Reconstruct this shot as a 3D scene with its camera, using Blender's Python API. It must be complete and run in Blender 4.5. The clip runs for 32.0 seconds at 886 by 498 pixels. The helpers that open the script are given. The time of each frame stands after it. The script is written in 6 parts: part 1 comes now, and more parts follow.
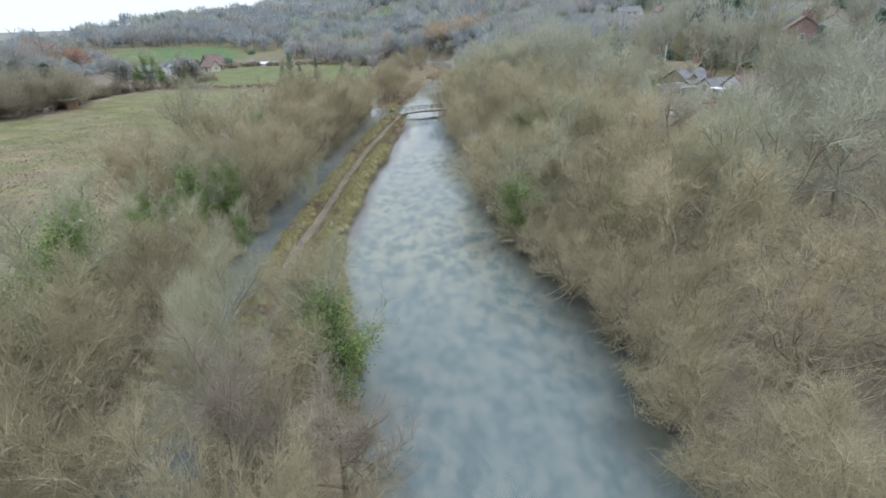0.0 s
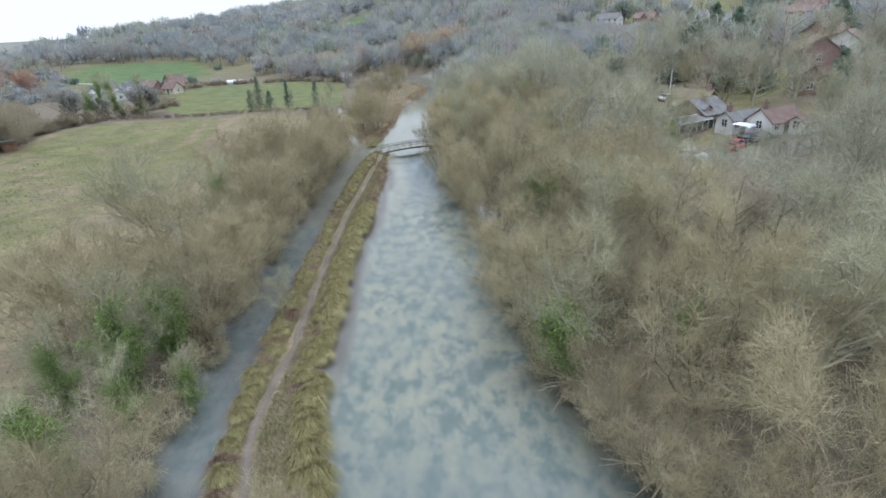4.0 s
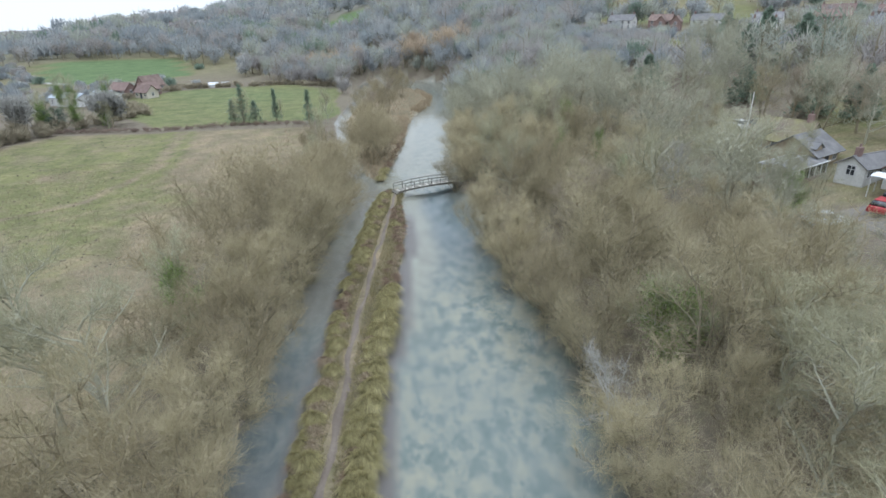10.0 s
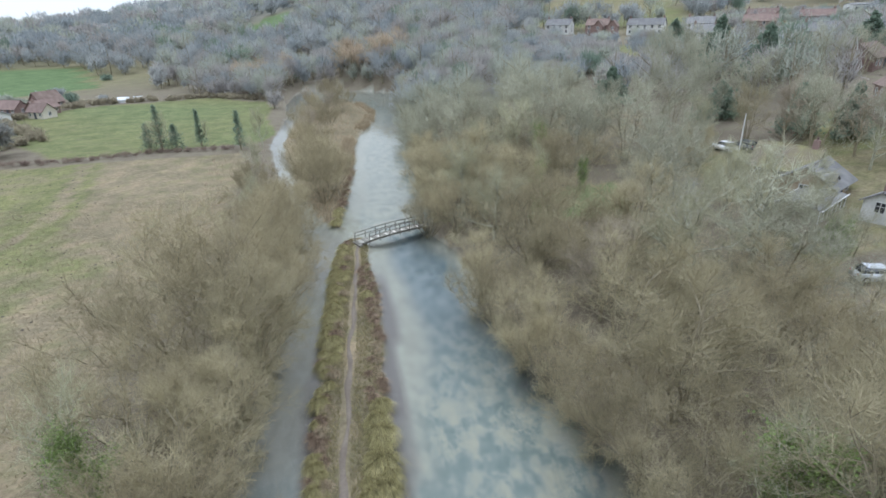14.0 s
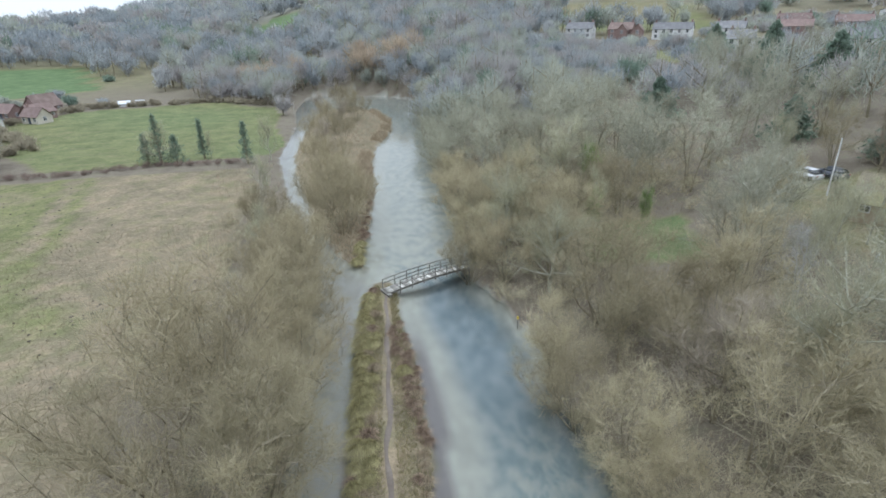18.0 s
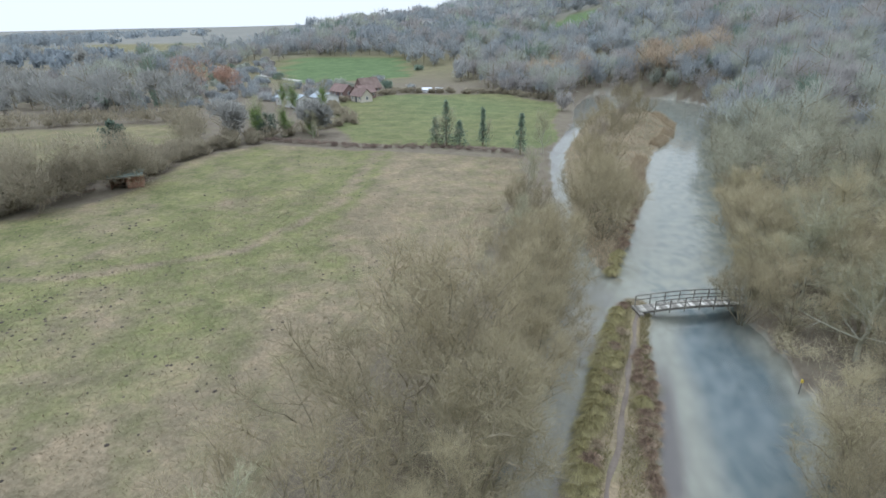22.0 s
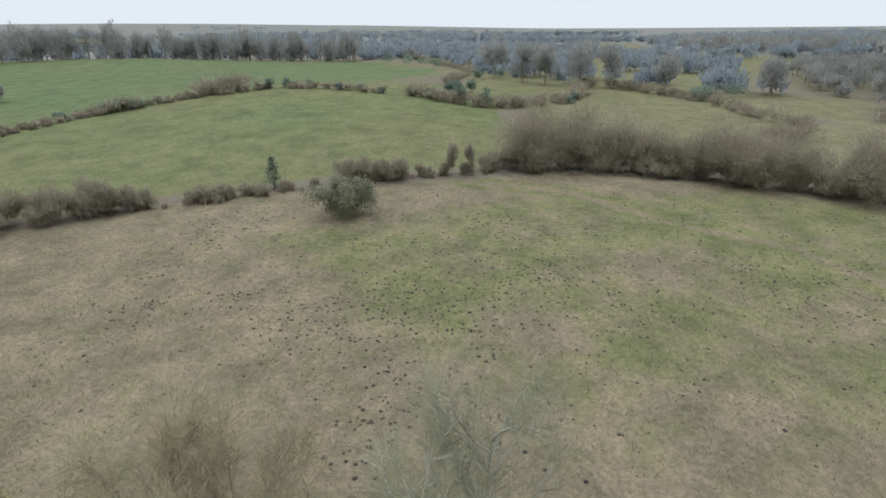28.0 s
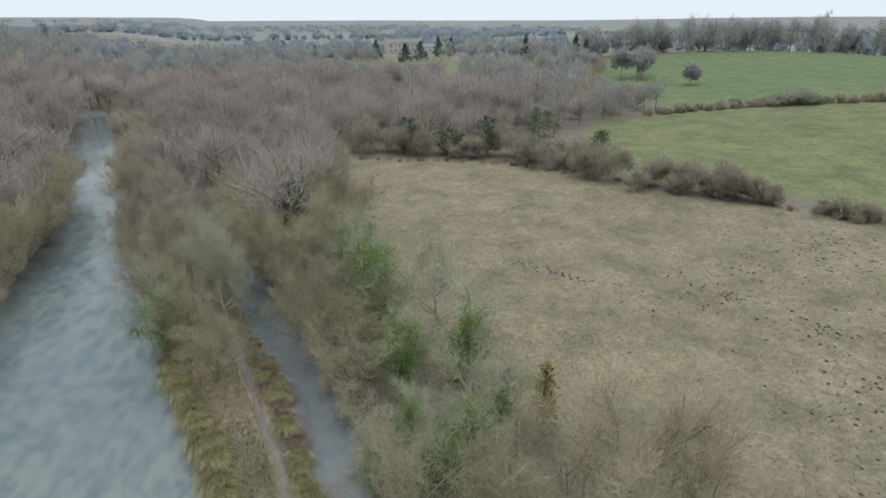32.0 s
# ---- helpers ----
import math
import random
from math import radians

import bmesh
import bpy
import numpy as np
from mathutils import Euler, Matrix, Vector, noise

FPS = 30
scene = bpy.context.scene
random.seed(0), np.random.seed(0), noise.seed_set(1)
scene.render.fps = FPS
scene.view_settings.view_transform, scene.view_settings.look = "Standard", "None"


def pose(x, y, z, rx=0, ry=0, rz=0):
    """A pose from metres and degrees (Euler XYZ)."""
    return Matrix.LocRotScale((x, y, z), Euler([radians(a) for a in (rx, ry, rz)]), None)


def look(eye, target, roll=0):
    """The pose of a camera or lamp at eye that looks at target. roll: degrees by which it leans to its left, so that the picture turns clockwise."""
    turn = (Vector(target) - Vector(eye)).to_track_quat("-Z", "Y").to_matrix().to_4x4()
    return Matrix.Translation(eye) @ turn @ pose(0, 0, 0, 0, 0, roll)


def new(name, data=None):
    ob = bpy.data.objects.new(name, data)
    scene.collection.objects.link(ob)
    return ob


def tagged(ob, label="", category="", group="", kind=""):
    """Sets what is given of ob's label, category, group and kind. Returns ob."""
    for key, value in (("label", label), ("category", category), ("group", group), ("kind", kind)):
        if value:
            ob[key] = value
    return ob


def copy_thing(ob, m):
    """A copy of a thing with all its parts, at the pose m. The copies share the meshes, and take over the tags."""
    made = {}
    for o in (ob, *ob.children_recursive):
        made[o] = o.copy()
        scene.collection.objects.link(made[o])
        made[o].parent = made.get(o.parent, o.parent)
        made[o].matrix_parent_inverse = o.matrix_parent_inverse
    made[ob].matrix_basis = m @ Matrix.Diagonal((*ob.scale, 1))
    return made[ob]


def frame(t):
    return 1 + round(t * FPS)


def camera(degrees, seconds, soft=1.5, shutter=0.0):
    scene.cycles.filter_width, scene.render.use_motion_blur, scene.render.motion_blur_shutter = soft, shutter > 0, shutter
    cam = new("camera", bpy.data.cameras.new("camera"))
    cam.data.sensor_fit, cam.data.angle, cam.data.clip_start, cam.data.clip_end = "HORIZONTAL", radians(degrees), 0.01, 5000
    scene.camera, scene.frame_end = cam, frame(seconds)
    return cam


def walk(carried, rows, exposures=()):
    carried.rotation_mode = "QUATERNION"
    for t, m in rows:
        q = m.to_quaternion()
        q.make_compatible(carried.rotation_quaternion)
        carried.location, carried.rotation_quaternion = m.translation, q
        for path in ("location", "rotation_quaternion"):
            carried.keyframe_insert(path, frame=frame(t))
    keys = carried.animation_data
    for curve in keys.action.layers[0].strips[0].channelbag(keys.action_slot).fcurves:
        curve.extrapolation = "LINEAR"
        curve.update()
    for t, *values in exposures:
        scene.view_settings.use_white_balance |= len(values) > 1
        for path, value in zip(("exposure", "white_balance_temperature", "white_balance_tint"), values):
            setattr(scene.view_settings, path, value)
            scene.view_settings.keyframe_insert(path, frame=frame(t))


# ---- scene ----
cam = camera(79.08, 32.0, soft=1.6)
PATH = [
    (0, (13.434, -119.395, 19.084), (13.438, -117.553, 18.305), -1.3),
    (0.5, (13.268, -117.579, 19.8), (13.257, -115.736, 19.024), -1.4),
    (1, (13.085, -115.787, 20.5), (13.069, -113.943, 19.725), -1.6),
    (1.5, (12.85, -113.953, 21.166), (12.833, -112.109, 20.392), -1.8),
    (2, (12.668, -112.069, 21.808), (12.647, -110.225, 21.033), -1.9),
    (2.5, (12.427, -110.119, 22.421), (12.413, -108.275, 21.648), -2.0),
    (3, (12.135, -108.182, 22.937), (12.174, -106.339, 22.162), -2.1),
    (3.5, (11.78, -106.253, 23.304), (11.846, -104.41, 22.529), -2.3),
    (5.5, (10.392, -98.878, 23.985), (10.507, -97.039, 23.207), -2.2),
    (6, (10.073, -96.924, 24.049), (10.186, -95.086, 23.27), -2.1),
    (6.5, (9.719, -94.978, 24.077), (9.826, -93.139, 23.297), -2.0),
    (7, (9.285, -93.007, 24.128), (9.386, -91.169, 23.348), -1.9),
    (7.5, (8.835, -90.987, 24.211), (8.932, -89.148, 23.43), -1.8),
    (8, (8.423, -88.875, 24.322), (8.513, -87.037, 23.539), -1.8),
    (8.5, (8.032, -86.678, 24.469), (8.115, -84.839, 23.685), -1.7),
    (9, (7.587, -84.548, 24.708), (7.678, -82.711, 23.922), -1.7),
    (9.5, (7.147, -82.577, 25.018), (7.254, -80.741, 24.231), -1.6),
    (10, (6.696, -80.493, 25.327), (6.821, -78.659, 24.539), -1.5),
    (10.5, (6.144, -78.355, 25.669), (6.286, -76.523, 24.88), -1.5),
    (11, (5.697, -76.289, 26.014), (5.853, -74.458, 25.225), -1.6),
    (11.5, (5.271, -74.275, 26.364), (5.448, -72.445, 25.575), -1.6),
    (12, (4.904, -72.186, 26.7), (5.113, -70.36, 25.911), -1.7),
    (12.5, (4.51, -70.397, 26.991), (4.776, -68.579, 26.202), -1.7),
    (13, (4.073, -68.699, 27.218), (4.403, -66.891, 26.427), -1.7),
    (13.5, (3.686, -67.011, 27.365), (4.053, -65.211, 26.574), -1.7),
    (14, (3.267, -65.231, 27.475), (3.625, -63.43, 26.683), -1.6),
    (14.5, (2.894, -63.622, 27.546), (3.252, -61.821, 26.754), -1.5),
    (16.5, (1.906, -57.093, 27.661), (2.256, -55.289, 26.871), -1.4),
    (17, (1.817, -55.186, 27.703), (2.163, -53.382, 26.912), -1.3),
    (17.5, (1.689, -53.416, 27.802), (2.032, -51.61, 27.013), -1.1),
    (18, (1.487, -51.763, 27.898), (1.83, -49.957, 27.11), -1.1),
    (18.5, (1.139, -50.962, 27.938), (1.481, -49.156, 27.151), -1.0),
    (19, (0.734, -50.801, 27.89), (1.076, -48.995, 27.103), -1.0),
    (19.5, (0.512, -50.812, 27.764), (0.86, -49.006, 26.978), -1.0),
    (20, (0.414, -50.606, 27.616), (0.644, -48.78, 26.832), -1.1),
    (20.5, (0.514, -50.454, 27.533), (0.568, -48.615, 26.75), -1.0),
    (21, (0.542, -50.258, 27.492), (0.413, -48.422, 26.71), -0.9),
    (21.5, (0.591, -50.086, 27.457), (0.259, -48.276, 26.675), -0.9),
    (22, (0.647, -49.932, 27.402), (0.093, -48.175, 26.622), -0.9),
    (22.5, (0.548, -49.755, 27.366), (-0.213, -48.077, 26.587), -0.7),
    (23, (0.494, -49.651, 27.357), (-0.47, -48.082, 26.578), -0.5),
    (23.5, (0.429, -49.504, 27.403), (-0.716, -48.063, 26.621), -0.5),
    (24, (0.551, -49.524, 27.412), (-0.753, -48.225, 26.63), -0.6),
    (24.5, (0.643, -49.431, 27.269), (-0.811, -48.3, 26.489), -0.8),
    (25, (0.77, -49.243, 27.077), (-0.826, -48.319, 26.304), -0.9),
    (25.5, (0.672, -49.096, 27.003), (-1.026, -48.377, 26.227), -0.8),
    (27.5, (1.129, -49.79, 26.746), (-0.718, -49.809, 25.979), -0.3),
    (28, (1.059, -49.864, 26.718), (-0.778, -50.045, 25.948), -0.3),
    (28.5, (0.952, -49.846, 26.674), (-0.85, -50.242, 25.902), -0.2),
    (29, (0.883, -49.864, 26.581), (-0.84, -50.526, 25.81), -0.1),
    (29.5, (0.711, -49.938, 26.424), (-0.906, -50.825, 25.652), -0.0),
    (30, (0.559, -49.903, 26.263), (-0.929, -50.994, 25.492), -0.1),
    (30.5, (0.356, -49.887, 26.149), (-0.95, -51.19, 25.376), -0.1),
    (31, (0.154, -49.916, 26.095), (-0.944, -51.397, 25.321), -0.1),
    (31.5, (0.008, -49.957, 26.06), (-0.881, -51.571, 25.284), -0.2),
    (32, (-0.004, -49.99, 26.02), (-0.671, -51.707, 25.242), -0.3),
]
walk(cam, [(t, look(eye, target, roll)) for t, eye, target, roll in PATH], [(0.0, 0.45, 5300, 14), (17.0, 0.47, 5240, 13.5), (21.0, 0.4, 5200, 13.5), (24.0, 0.2, 5420, 13), (28.0, 0.08, 5520, 13), (32.0, 0.12, 5400, 12.5)])

import itertools

# ---- world and light: a bright overcast winter sky ----
world = bpy.data.worlds.new("overcast_sky")
scene.world = world
world.use_nodes = True
wn, wl = world.node_tree.nodes, world.node_tree.links
sky = wn.new("ShaderNodeTexSky")
sky.sky_type, sky.sun_disc = "NISHITA", False
sky.sun_elevation, sky.sun_rotation = radians(50), radians(200)
sky.air_density, sky.dust_density = 1.0, 6.0
cloud = wn.new("ShaderNodeMix")
cloud.data_type = "RGBA"
cloud.inputs["Factor"].default_value = 0.97
cloud.inputs["B"].default_value = (7.5, 7.4, 6.6, 1)
wl.new(sky.outputs["Color"], cloud.inputs["A"])
wl.new(cloud.outputs["Result"], wn["Background"].inputs["Color"])
wn["Background"].inputs["Strength"].default_value = 0.11
sun = new("sun", bpy.data.lights.new("sun", "SUN"))
sun.data.energy, sun.data.angle, sun.data.color = 1.5, radians(75), (1.0, 0.985, 0.96)
sun.matrix_world = look((0, 0, 100), (-3, 8, 0))

# ---- materials ----


def mat(name, a, b, scale=1.0, rough=0.9, bump=0.3, fine=9.0, vary=0.12, island=0.0, metal=0.0, spec=0.25, dist=0.05, thin=False):
    """Two tones mixed by broad noise, broken by fine noise, with a shift of tone from object to object."""
    m = bpy.data.materials.new(name)
    m.use_nodes = True
    n, k = m.node_tree.nodes, m.node_tree.links
    p = n["Principled BSDF"]
    tc = n.new("ShaderNodeTexCoord")
    big, small = n.new("ShaderNodeTexNoise"), n.new("ShaderNodeTexNoise")
    big.inputs["Scale"].default_value, small.inputs["Scale"].default_value = scale, scale * fine
    big.inputs["Detail"].default_value, small.inputs["Detail"].default_value = 4, 3
    ramp = n.new("ShaderNodeValToRGB")
    ramp.color_ramp.elements[0].position, ramp.color_ramp.elements[1].position = 0.35, 0.65
    ramp.color_ramp.elements[0].color, ramp.color_ramp.elements[1].color = (*a, 1), (*b, 1)
    hsv = n.new("ShaderNodeHueSaturation")
    tone = n.new("ShaderNodeMath")
    tone.operation = "MULTIPLY_ADD"
    tone.inputs[1].default_value, tone.inputs[2].default_value = 0.5, 0.75
    for t in (big, small):
        k.new(tc.outputs["Object"], t.inputs["Vector"])
    k.new(big.outputs["Fac"], ramp.inputs["Fac"])
    k.new(small.outputs["Fac"], tone.inputs[0])
    if vary or island:
        src = n.new("ShaderNodeNewGeometry").outputs["Random Per Island"] if island else n.new("ShaderNodeObjectInfo").outputs["Random"]
        w = island or vary
        shift = n.new("ShaderNodeMath")
        shift.operation = "MULTIPLY_ADD"
        shift.inputs[1].default_value, shift.inputs[2].default_value = 2 * w, 1 - w
        k.new(src, shift.inputs[0])
        both = n.new("ShaderNodeMath")
        both.operation = "MULTIPLY"
        k.new(tone.outputs[0], both.inputs[0])
        k.new(shift.outputs[0], both.inputs[1])
        k.new(both.outputs[0], hsv.inputs["Value"])
    else:
        k.new(tone.outputs[0], hsv.inputs["Value"])
    k.new(ramp.outputs["Color"], hsv.inputs["Color"])
    k.new(hsv.outputs["Color"], p.inputs["Base Color"])
    p.inputs["Roughness"].default_value, p.inputs["Metallic"].default_value = rough, metal
    p.inputs["Specular IOR Level"].default_value = spec
    if thin:
        # blades stand for round stems and leaves: they pass light on as much as they throw it back
        through_light, both_ways = n.new("ShaderNodeBsdfTranslucent"), n.new("ShaderNodeMixShader")
        both_ways.inputs["Fac"].default_value = float(thin)
        k.new(hsv.outputs["Color"], through_light.inputs["Color"])
        k.new(p.outputs["BSDF"], both_ways.inputs[1])
        k.new(through_light.outputs["BSDF"], both_ways.inputs[2])
        k.new(both_ways.outputs["Shader"], n["Material Output"].inputs["Surface"])
    if bump:
        bp = n.new("ShaderNodeBump")
        bp.inputs["Strength"].default_value, bp.inputs["Distance"].default_value = bump, dist
        k.new(small.outputs["Fac"], bp.inputs["Height"])
        k.new(bp.outputs["Normal"], p.inputs["Normal"])
    return m


BARK = mat("bark", (0.2, 0.175, 0.114), (0.315, 0.275, 0.19), 0.8, bump=0.6)
PALE_BARK = mat("pale_bark", (0.31, 0.305, 0.23), (0.42, 0.41, 0.32), 0.8, bump=0.5)
WHITE_BARK = mat("bleached_dead_wood", (0.36, 0.35, 0.31), (0.46, 0.45, 0.4), 0.8, bump=0.5)
TWIG = mat("willow_twigs", (0.376, 0.333, 0.207), (0.47, 0.418, 0.268), 0.25, bump=0, vary=0.18, thin=0.3)
TWIG_OLIVE = mat("lichened_twigs", (0.37, 0.358, 0.235), (0.456, 0.443, 0.299), 0.25, bump=0, vary=0.18, thin=0.3)
TWIG_DARK = mat("brown_willow_twigs", (0.343, 0.298, 0.185), (0.431, 0.378, 0.242), 0.25, bump=0, vary=0.2, thin=0.3)
# distance haze is mixed into this twig colour: lighter and bluer
DISTANT_HAZED = mat("distant_hazed_twigs", (0.307, 0.343, 0.358), (0.376, 0.415, 0.426), 0.05, bump=0, vary=0, island=0.05, thin=0.5)
TWIG_RED = mat("alder_twigs", (0.345, 0.298, 0.231), (0.415, 0.363, 0.279), 0.25, bump=0, vary=0.16, thin=0.3)
# twig colour lightened and cooled to carry the haze
HAZED_TWIG = mat("far_hazed_twigs", (0.347, 0.365, 0.352), (0.432, 0.449, 0.432), 0.05, bump=0, vary=0, island=0.06, thin=0.5)
CARR_TWIG = mat("alder_carr_twigs", (0.34, 0.291, 0.246), (0.437, 0.373, 0.312), 0.03, bump=0, vary=0, island=0.08, thin=0.5)
# twigs of the trees farther off, greyed to paint in slight haze
TWIG_HAZED = mat("hazed_garden_twigs", (0.35, 0.345, 0.255), (0.43, 0.425, 0.32), 0.25, bump=0, vary=0.15, thin=0.3)
RUST_TWIG = mat("rusty_beech_twigs", (0.462, 0.37, 0.259), (0.55, 0.448, 0.31), 0.05, bump=0, vary=0, island=0.1, thin=0.5)
HEDGE_TWIG = mat("hedge_twigs", (0.311, 0.274, 0.188), (0.418, 0.372, 0.259), 0.12, bump=0, vary=0, island=0.12, thin=0.5)
# the next five twig colours are raised toward grey for haze
HAZED_WEST = mat("western_hazed_twigs", (0.316, 0.315, 0.28), (0.411, 0.403, 0.356), 0.02, bump=0, vary=0, island=0.06, thin=0.5)
HAZED_OLIVE = mat("olive_hazed_twigs", (0.39, 0.405, 0.328), (0.466, 0.485, 0.395), 0.05, bump=0, vary=0, island=0.06, thin=0.5)
HAZED_BLUE = mat("blue_grey_hazed_twigs", (0.303, 0.327, 0.327), (0.369, 0.399, 0.396), 0.05, bump=0, vary=0, island=0.05, thin=0.5)
HAZED_BROWN = mat("brown_hazed_twigs", (0.369, 0.347, 0.316), (0.455, 0.433, 0.395), 0.05, bump=0, vary=0, island=0.06, thin=0.5)
HAZED_PALE = mat("pale_hazed_twigs", (0.432, 0.44, 0.414), (0.498, 0.502, 0.475), 0.05, bump=0, vary=0, island=0.06, thin=0.5)
FAR_GREEN = mat("far_ivy_leaves", (0.187, 0.247, 0.187), (0.274, 0.337, 0.247), 0.05, bump=0, vary=0, island=0.2, thin=0.5)
COPPER = mat("copper_beech_twigs", (0.414, 0.27, 0.198), (0.506, 0.345, 0.246), 0.1, bump=0, vary=0, island=0.1, thin=0.5)
BRAMBLE = mat("bramble_stems", (0.23, 0.175, 0.14), (0.32, 0.25, 0.195), 0.2, bump=0, vary=0, island=0.2, thin=0.5)
IVY = mat("ivy_leaves", (0.161, 0.228, 0.07), (0.299, 0.396, 0.13), 0.6, rough=0.6, bump=0, vary=0, island=0.35, thin=0.3)
DARK_LEAF = mat("holly_leaves", (0.075, 0.11, 0.065), (0.14, 0.18, 0.1), 0.5, rough=0.55, bump=0, vary=0, island=0.4, thin=0.3)
CONIFER = mat("conifer_needles", (0.1, 0.14, 0.105), (0.17, 0.21, 0.155), 0.4, rough=0.7, bump=0, vary=0, island=0.35, thin=0.3)
SEDGE = mat("sedge_blades", (0.32, 0.29, 0.135), (0.51, 0.46, 0.245), 0.8, bump=0, vary=0, island=0.3, thin=0.3)
DRY = mat("dead_reed", (0.37, 0.3, 0.2), (0.5, 0.42, 0.29), 0.8, bump=0, vary=0, island=0.35, thin=0.3)
BROWN_REED = mat("collapsed_brown_reed", (0.24, 0.175, 0.12), (0.40, 0.31, 0.22), 0.8, bump=0, vary=0, island=0.4, thin=0.3)
STRAW = mat("meadow_straw", (0.25, 0.205, 0.13), (0.35, 0.295, 0.195), 0.1, bump=0, vary=0, island=0.35, thin=0.3)
GRASS = mat("strip_grass", (0.24, 0.215, 0.11), (0.36, 0.32, 0.17), 0.4, bump=0, vary=0, island=0.35, thin=0.3)
TIMBER = mat("weathered_timber", (0.17, 0.16, 0.135), (0.28, 0.265, 0.225), 2.0, bump=0.4)
PLANK = mat("bleached_planks", (0.29, 0.275, 0.23), (0.42, 0.4, 0.345), 2.5, bump=0.4, vary=0.25)
PATHMUD = mat("trodden_mud", (0.13, 0.107, 0.083), (0.19, 0.16, 0.127), 0.5, rough=0.8, bump=0.4)
MOLE = mat("molehill_soil", (0.05, 0.042, 0.034), (0.09, 0.075, 0.058), 1.5, vary=0, island=0.3)
# brick red dulled in the base colour for haze before the houses
BRICK = mat("red_brick", (0.22, 0.155, 0.135), (0.28, 0.2, 0.175), 0.9, fine=14)
RENDER = mat("white_painted_render", (0.58, 0.58, 0.56), (0.7, 0.7, 0.68), 0.5, rough=0.8, bump=0.1)
STONE = mat("pale_stucco", (0.50, 0.46, 0.38), (0.62, 0.58, 0.49), 0.4, bump=0.1)
CLAD = mat("tan_timber_cladding", (0.36, 0.29, 0.20), (0.48, 0.40, 0.29), 0.9, bump=0.3)
SHED_WOOD = mat("red_brown_shed_boards", (0.25, 0.15, 0.10), (0.33, 0.21, 0.14), 1.0, bump=0.3)
TILE = mat("brown_clay_tiles", (0.17, 0.125, 0.105), (0.25, 0.19, 0.16), 0.7, fine=12)
RED_TILE = mat("red_clay_tiles", (0.183, 0.132, 0.113), (0.238, 0.176, 0.153), 0.7, fine=12)
SLATE = mat("grey_slate", (0.15, 0.148, 0.146), (0.22, 0.216, 0.21), 0.7, rough=0.6, fine=12)
MOSS_TILE = mat("mossy_brown_tiles", (0.19, 0.155, 0.12), (0.25, 0.235, 0.12), 0.45, fine=12)
FELT = mat("green_grey_roof_felt", (0.20, 0.25, 0.22), (0.28, 0.33, 0.29), 0.8, rough=0.7)
SHEET = mat("pale_blue_roof_sheet", (0.3, 0.34, 0.38), (0.42, 0.46, 0.5), 0.6, rough=0.45)
UPVC = mat("white_window_paint", (0.62, 0.62, 0.61), (0.7, 0.7, 0.69), 1.0, rough=0.45, bump=0)
GLASS = mat("dark_window_glass", (0.03, 0.035, 0.04), (0.05, 0.055, 0.06), 1.0, rough=0.06, bump=0, spec=0.6, vary=0)
RUBBER = mat("black_rubber", (0.015, 0.015, 0.015), (0.03, 0.03, 0.03), 3.0, rough=0.8, bump=0, vary=0)
CHROME = mat("grey_alloy", (0.45, 0.45, 0.46), (0.6, 0.6, 0.61), 3.0, rough=0.35, metal=0.8, bump=0, vary=0)
PAINT_RED = mat("red_car_paint", (0.36, 0.02, 0.03), (0.42, 0.03, 0.04), 1.0, rough=0.3, spec=0.5, bump=0, vary=0)
PAINT_SILVER = mat("silver_car_paint", (0.50, 0.52, 0.55), (0.58, 0.60, 0.62), 1.0, rough=0.3, spec=0.5, bump=0, vary=0)
PAINT_DARK = mat("dark_car_paint", (0.04, 0.045, 0.06), (0.06, 0.065, 0.08), 1.0, rough=0.3, spec=0.5, bump=0, vary=0)
PAINT_WHITE = mat("white_car_paint", (0.70, 0.71, 0.72), (0.78, 0.78, 0.78), 1.0, rough=0.3, spec=0.5, bump=0, vary=0)
LAMP_RED = mat("red_lamp_plastic", (0.35, 0.02, 0.02), (0.4, 0.03, 0.03), 1.0, rough=0.3, bump=0, vary=0)
LAMP_CLEAR = mat("clear_lamp_plastic", (0.6, 0.6, 0.58), (0.7, 0.7, 0.68), 1.0, rough=0.2, bump=0, vary=0)
GRAVEL = mat("car_park_gravel", (0.158, 0.144, 0.122), (0.209, 0.191, 0.162), 0.25, fine=20, vary=0)
TARP = mat("white_tarpaulin", (0.62, 0.64, 0.66), (0.74, 0.75, 0.76), 0.4, rough=0.5, bump=0.3)

# ---- the lie of the land ----
Y_R = [-260, -173, -144, -118, -102, -97, -92, -87, -80, -74, -66, -57, -49, -44, -39, -31, -23, -19, -17, -12, -5, 2, 6, 11, 27, 57, 87, 124, 140, 150, 160, 172, 200]
X_R = [46, 32.4, 25.8, 24.8, 25.7, 24.6, 25.2, 24.6, 22.2, 20.4, 20.2, 18.9, 19.8, 19.9, 19.2, 18.2, 17.0, 16.4, 17, 18, 17.3, 15, 16, 18.1, 19.1, 20.8, 23.4, 28.5, 30, 28, 24, 10, 6]
Y_SR = [-260, -132, -105, -92, -80, -71, -58, -52, -38, -15, -6, 3, 6.2, 9.5, 23, 40, 61, 80, 94, 111, 126, 136, 200]
X_SR = [35, 17, 11, 8, 4.7, 3.5, 3.7, 3.6, 4.7, 6.4, 6.0, 6.4, 4, 2.8, 4.8, 6.5, 7.5, 11, 15.2, 17, 15, 10, 5]
Y_SL = [-260, -118, -99, -85, -75, -69, -60, -50, -31, -12, -1, 3, 6.2, 9.5, 12, 25, 55, 70, 118, 140, 200]
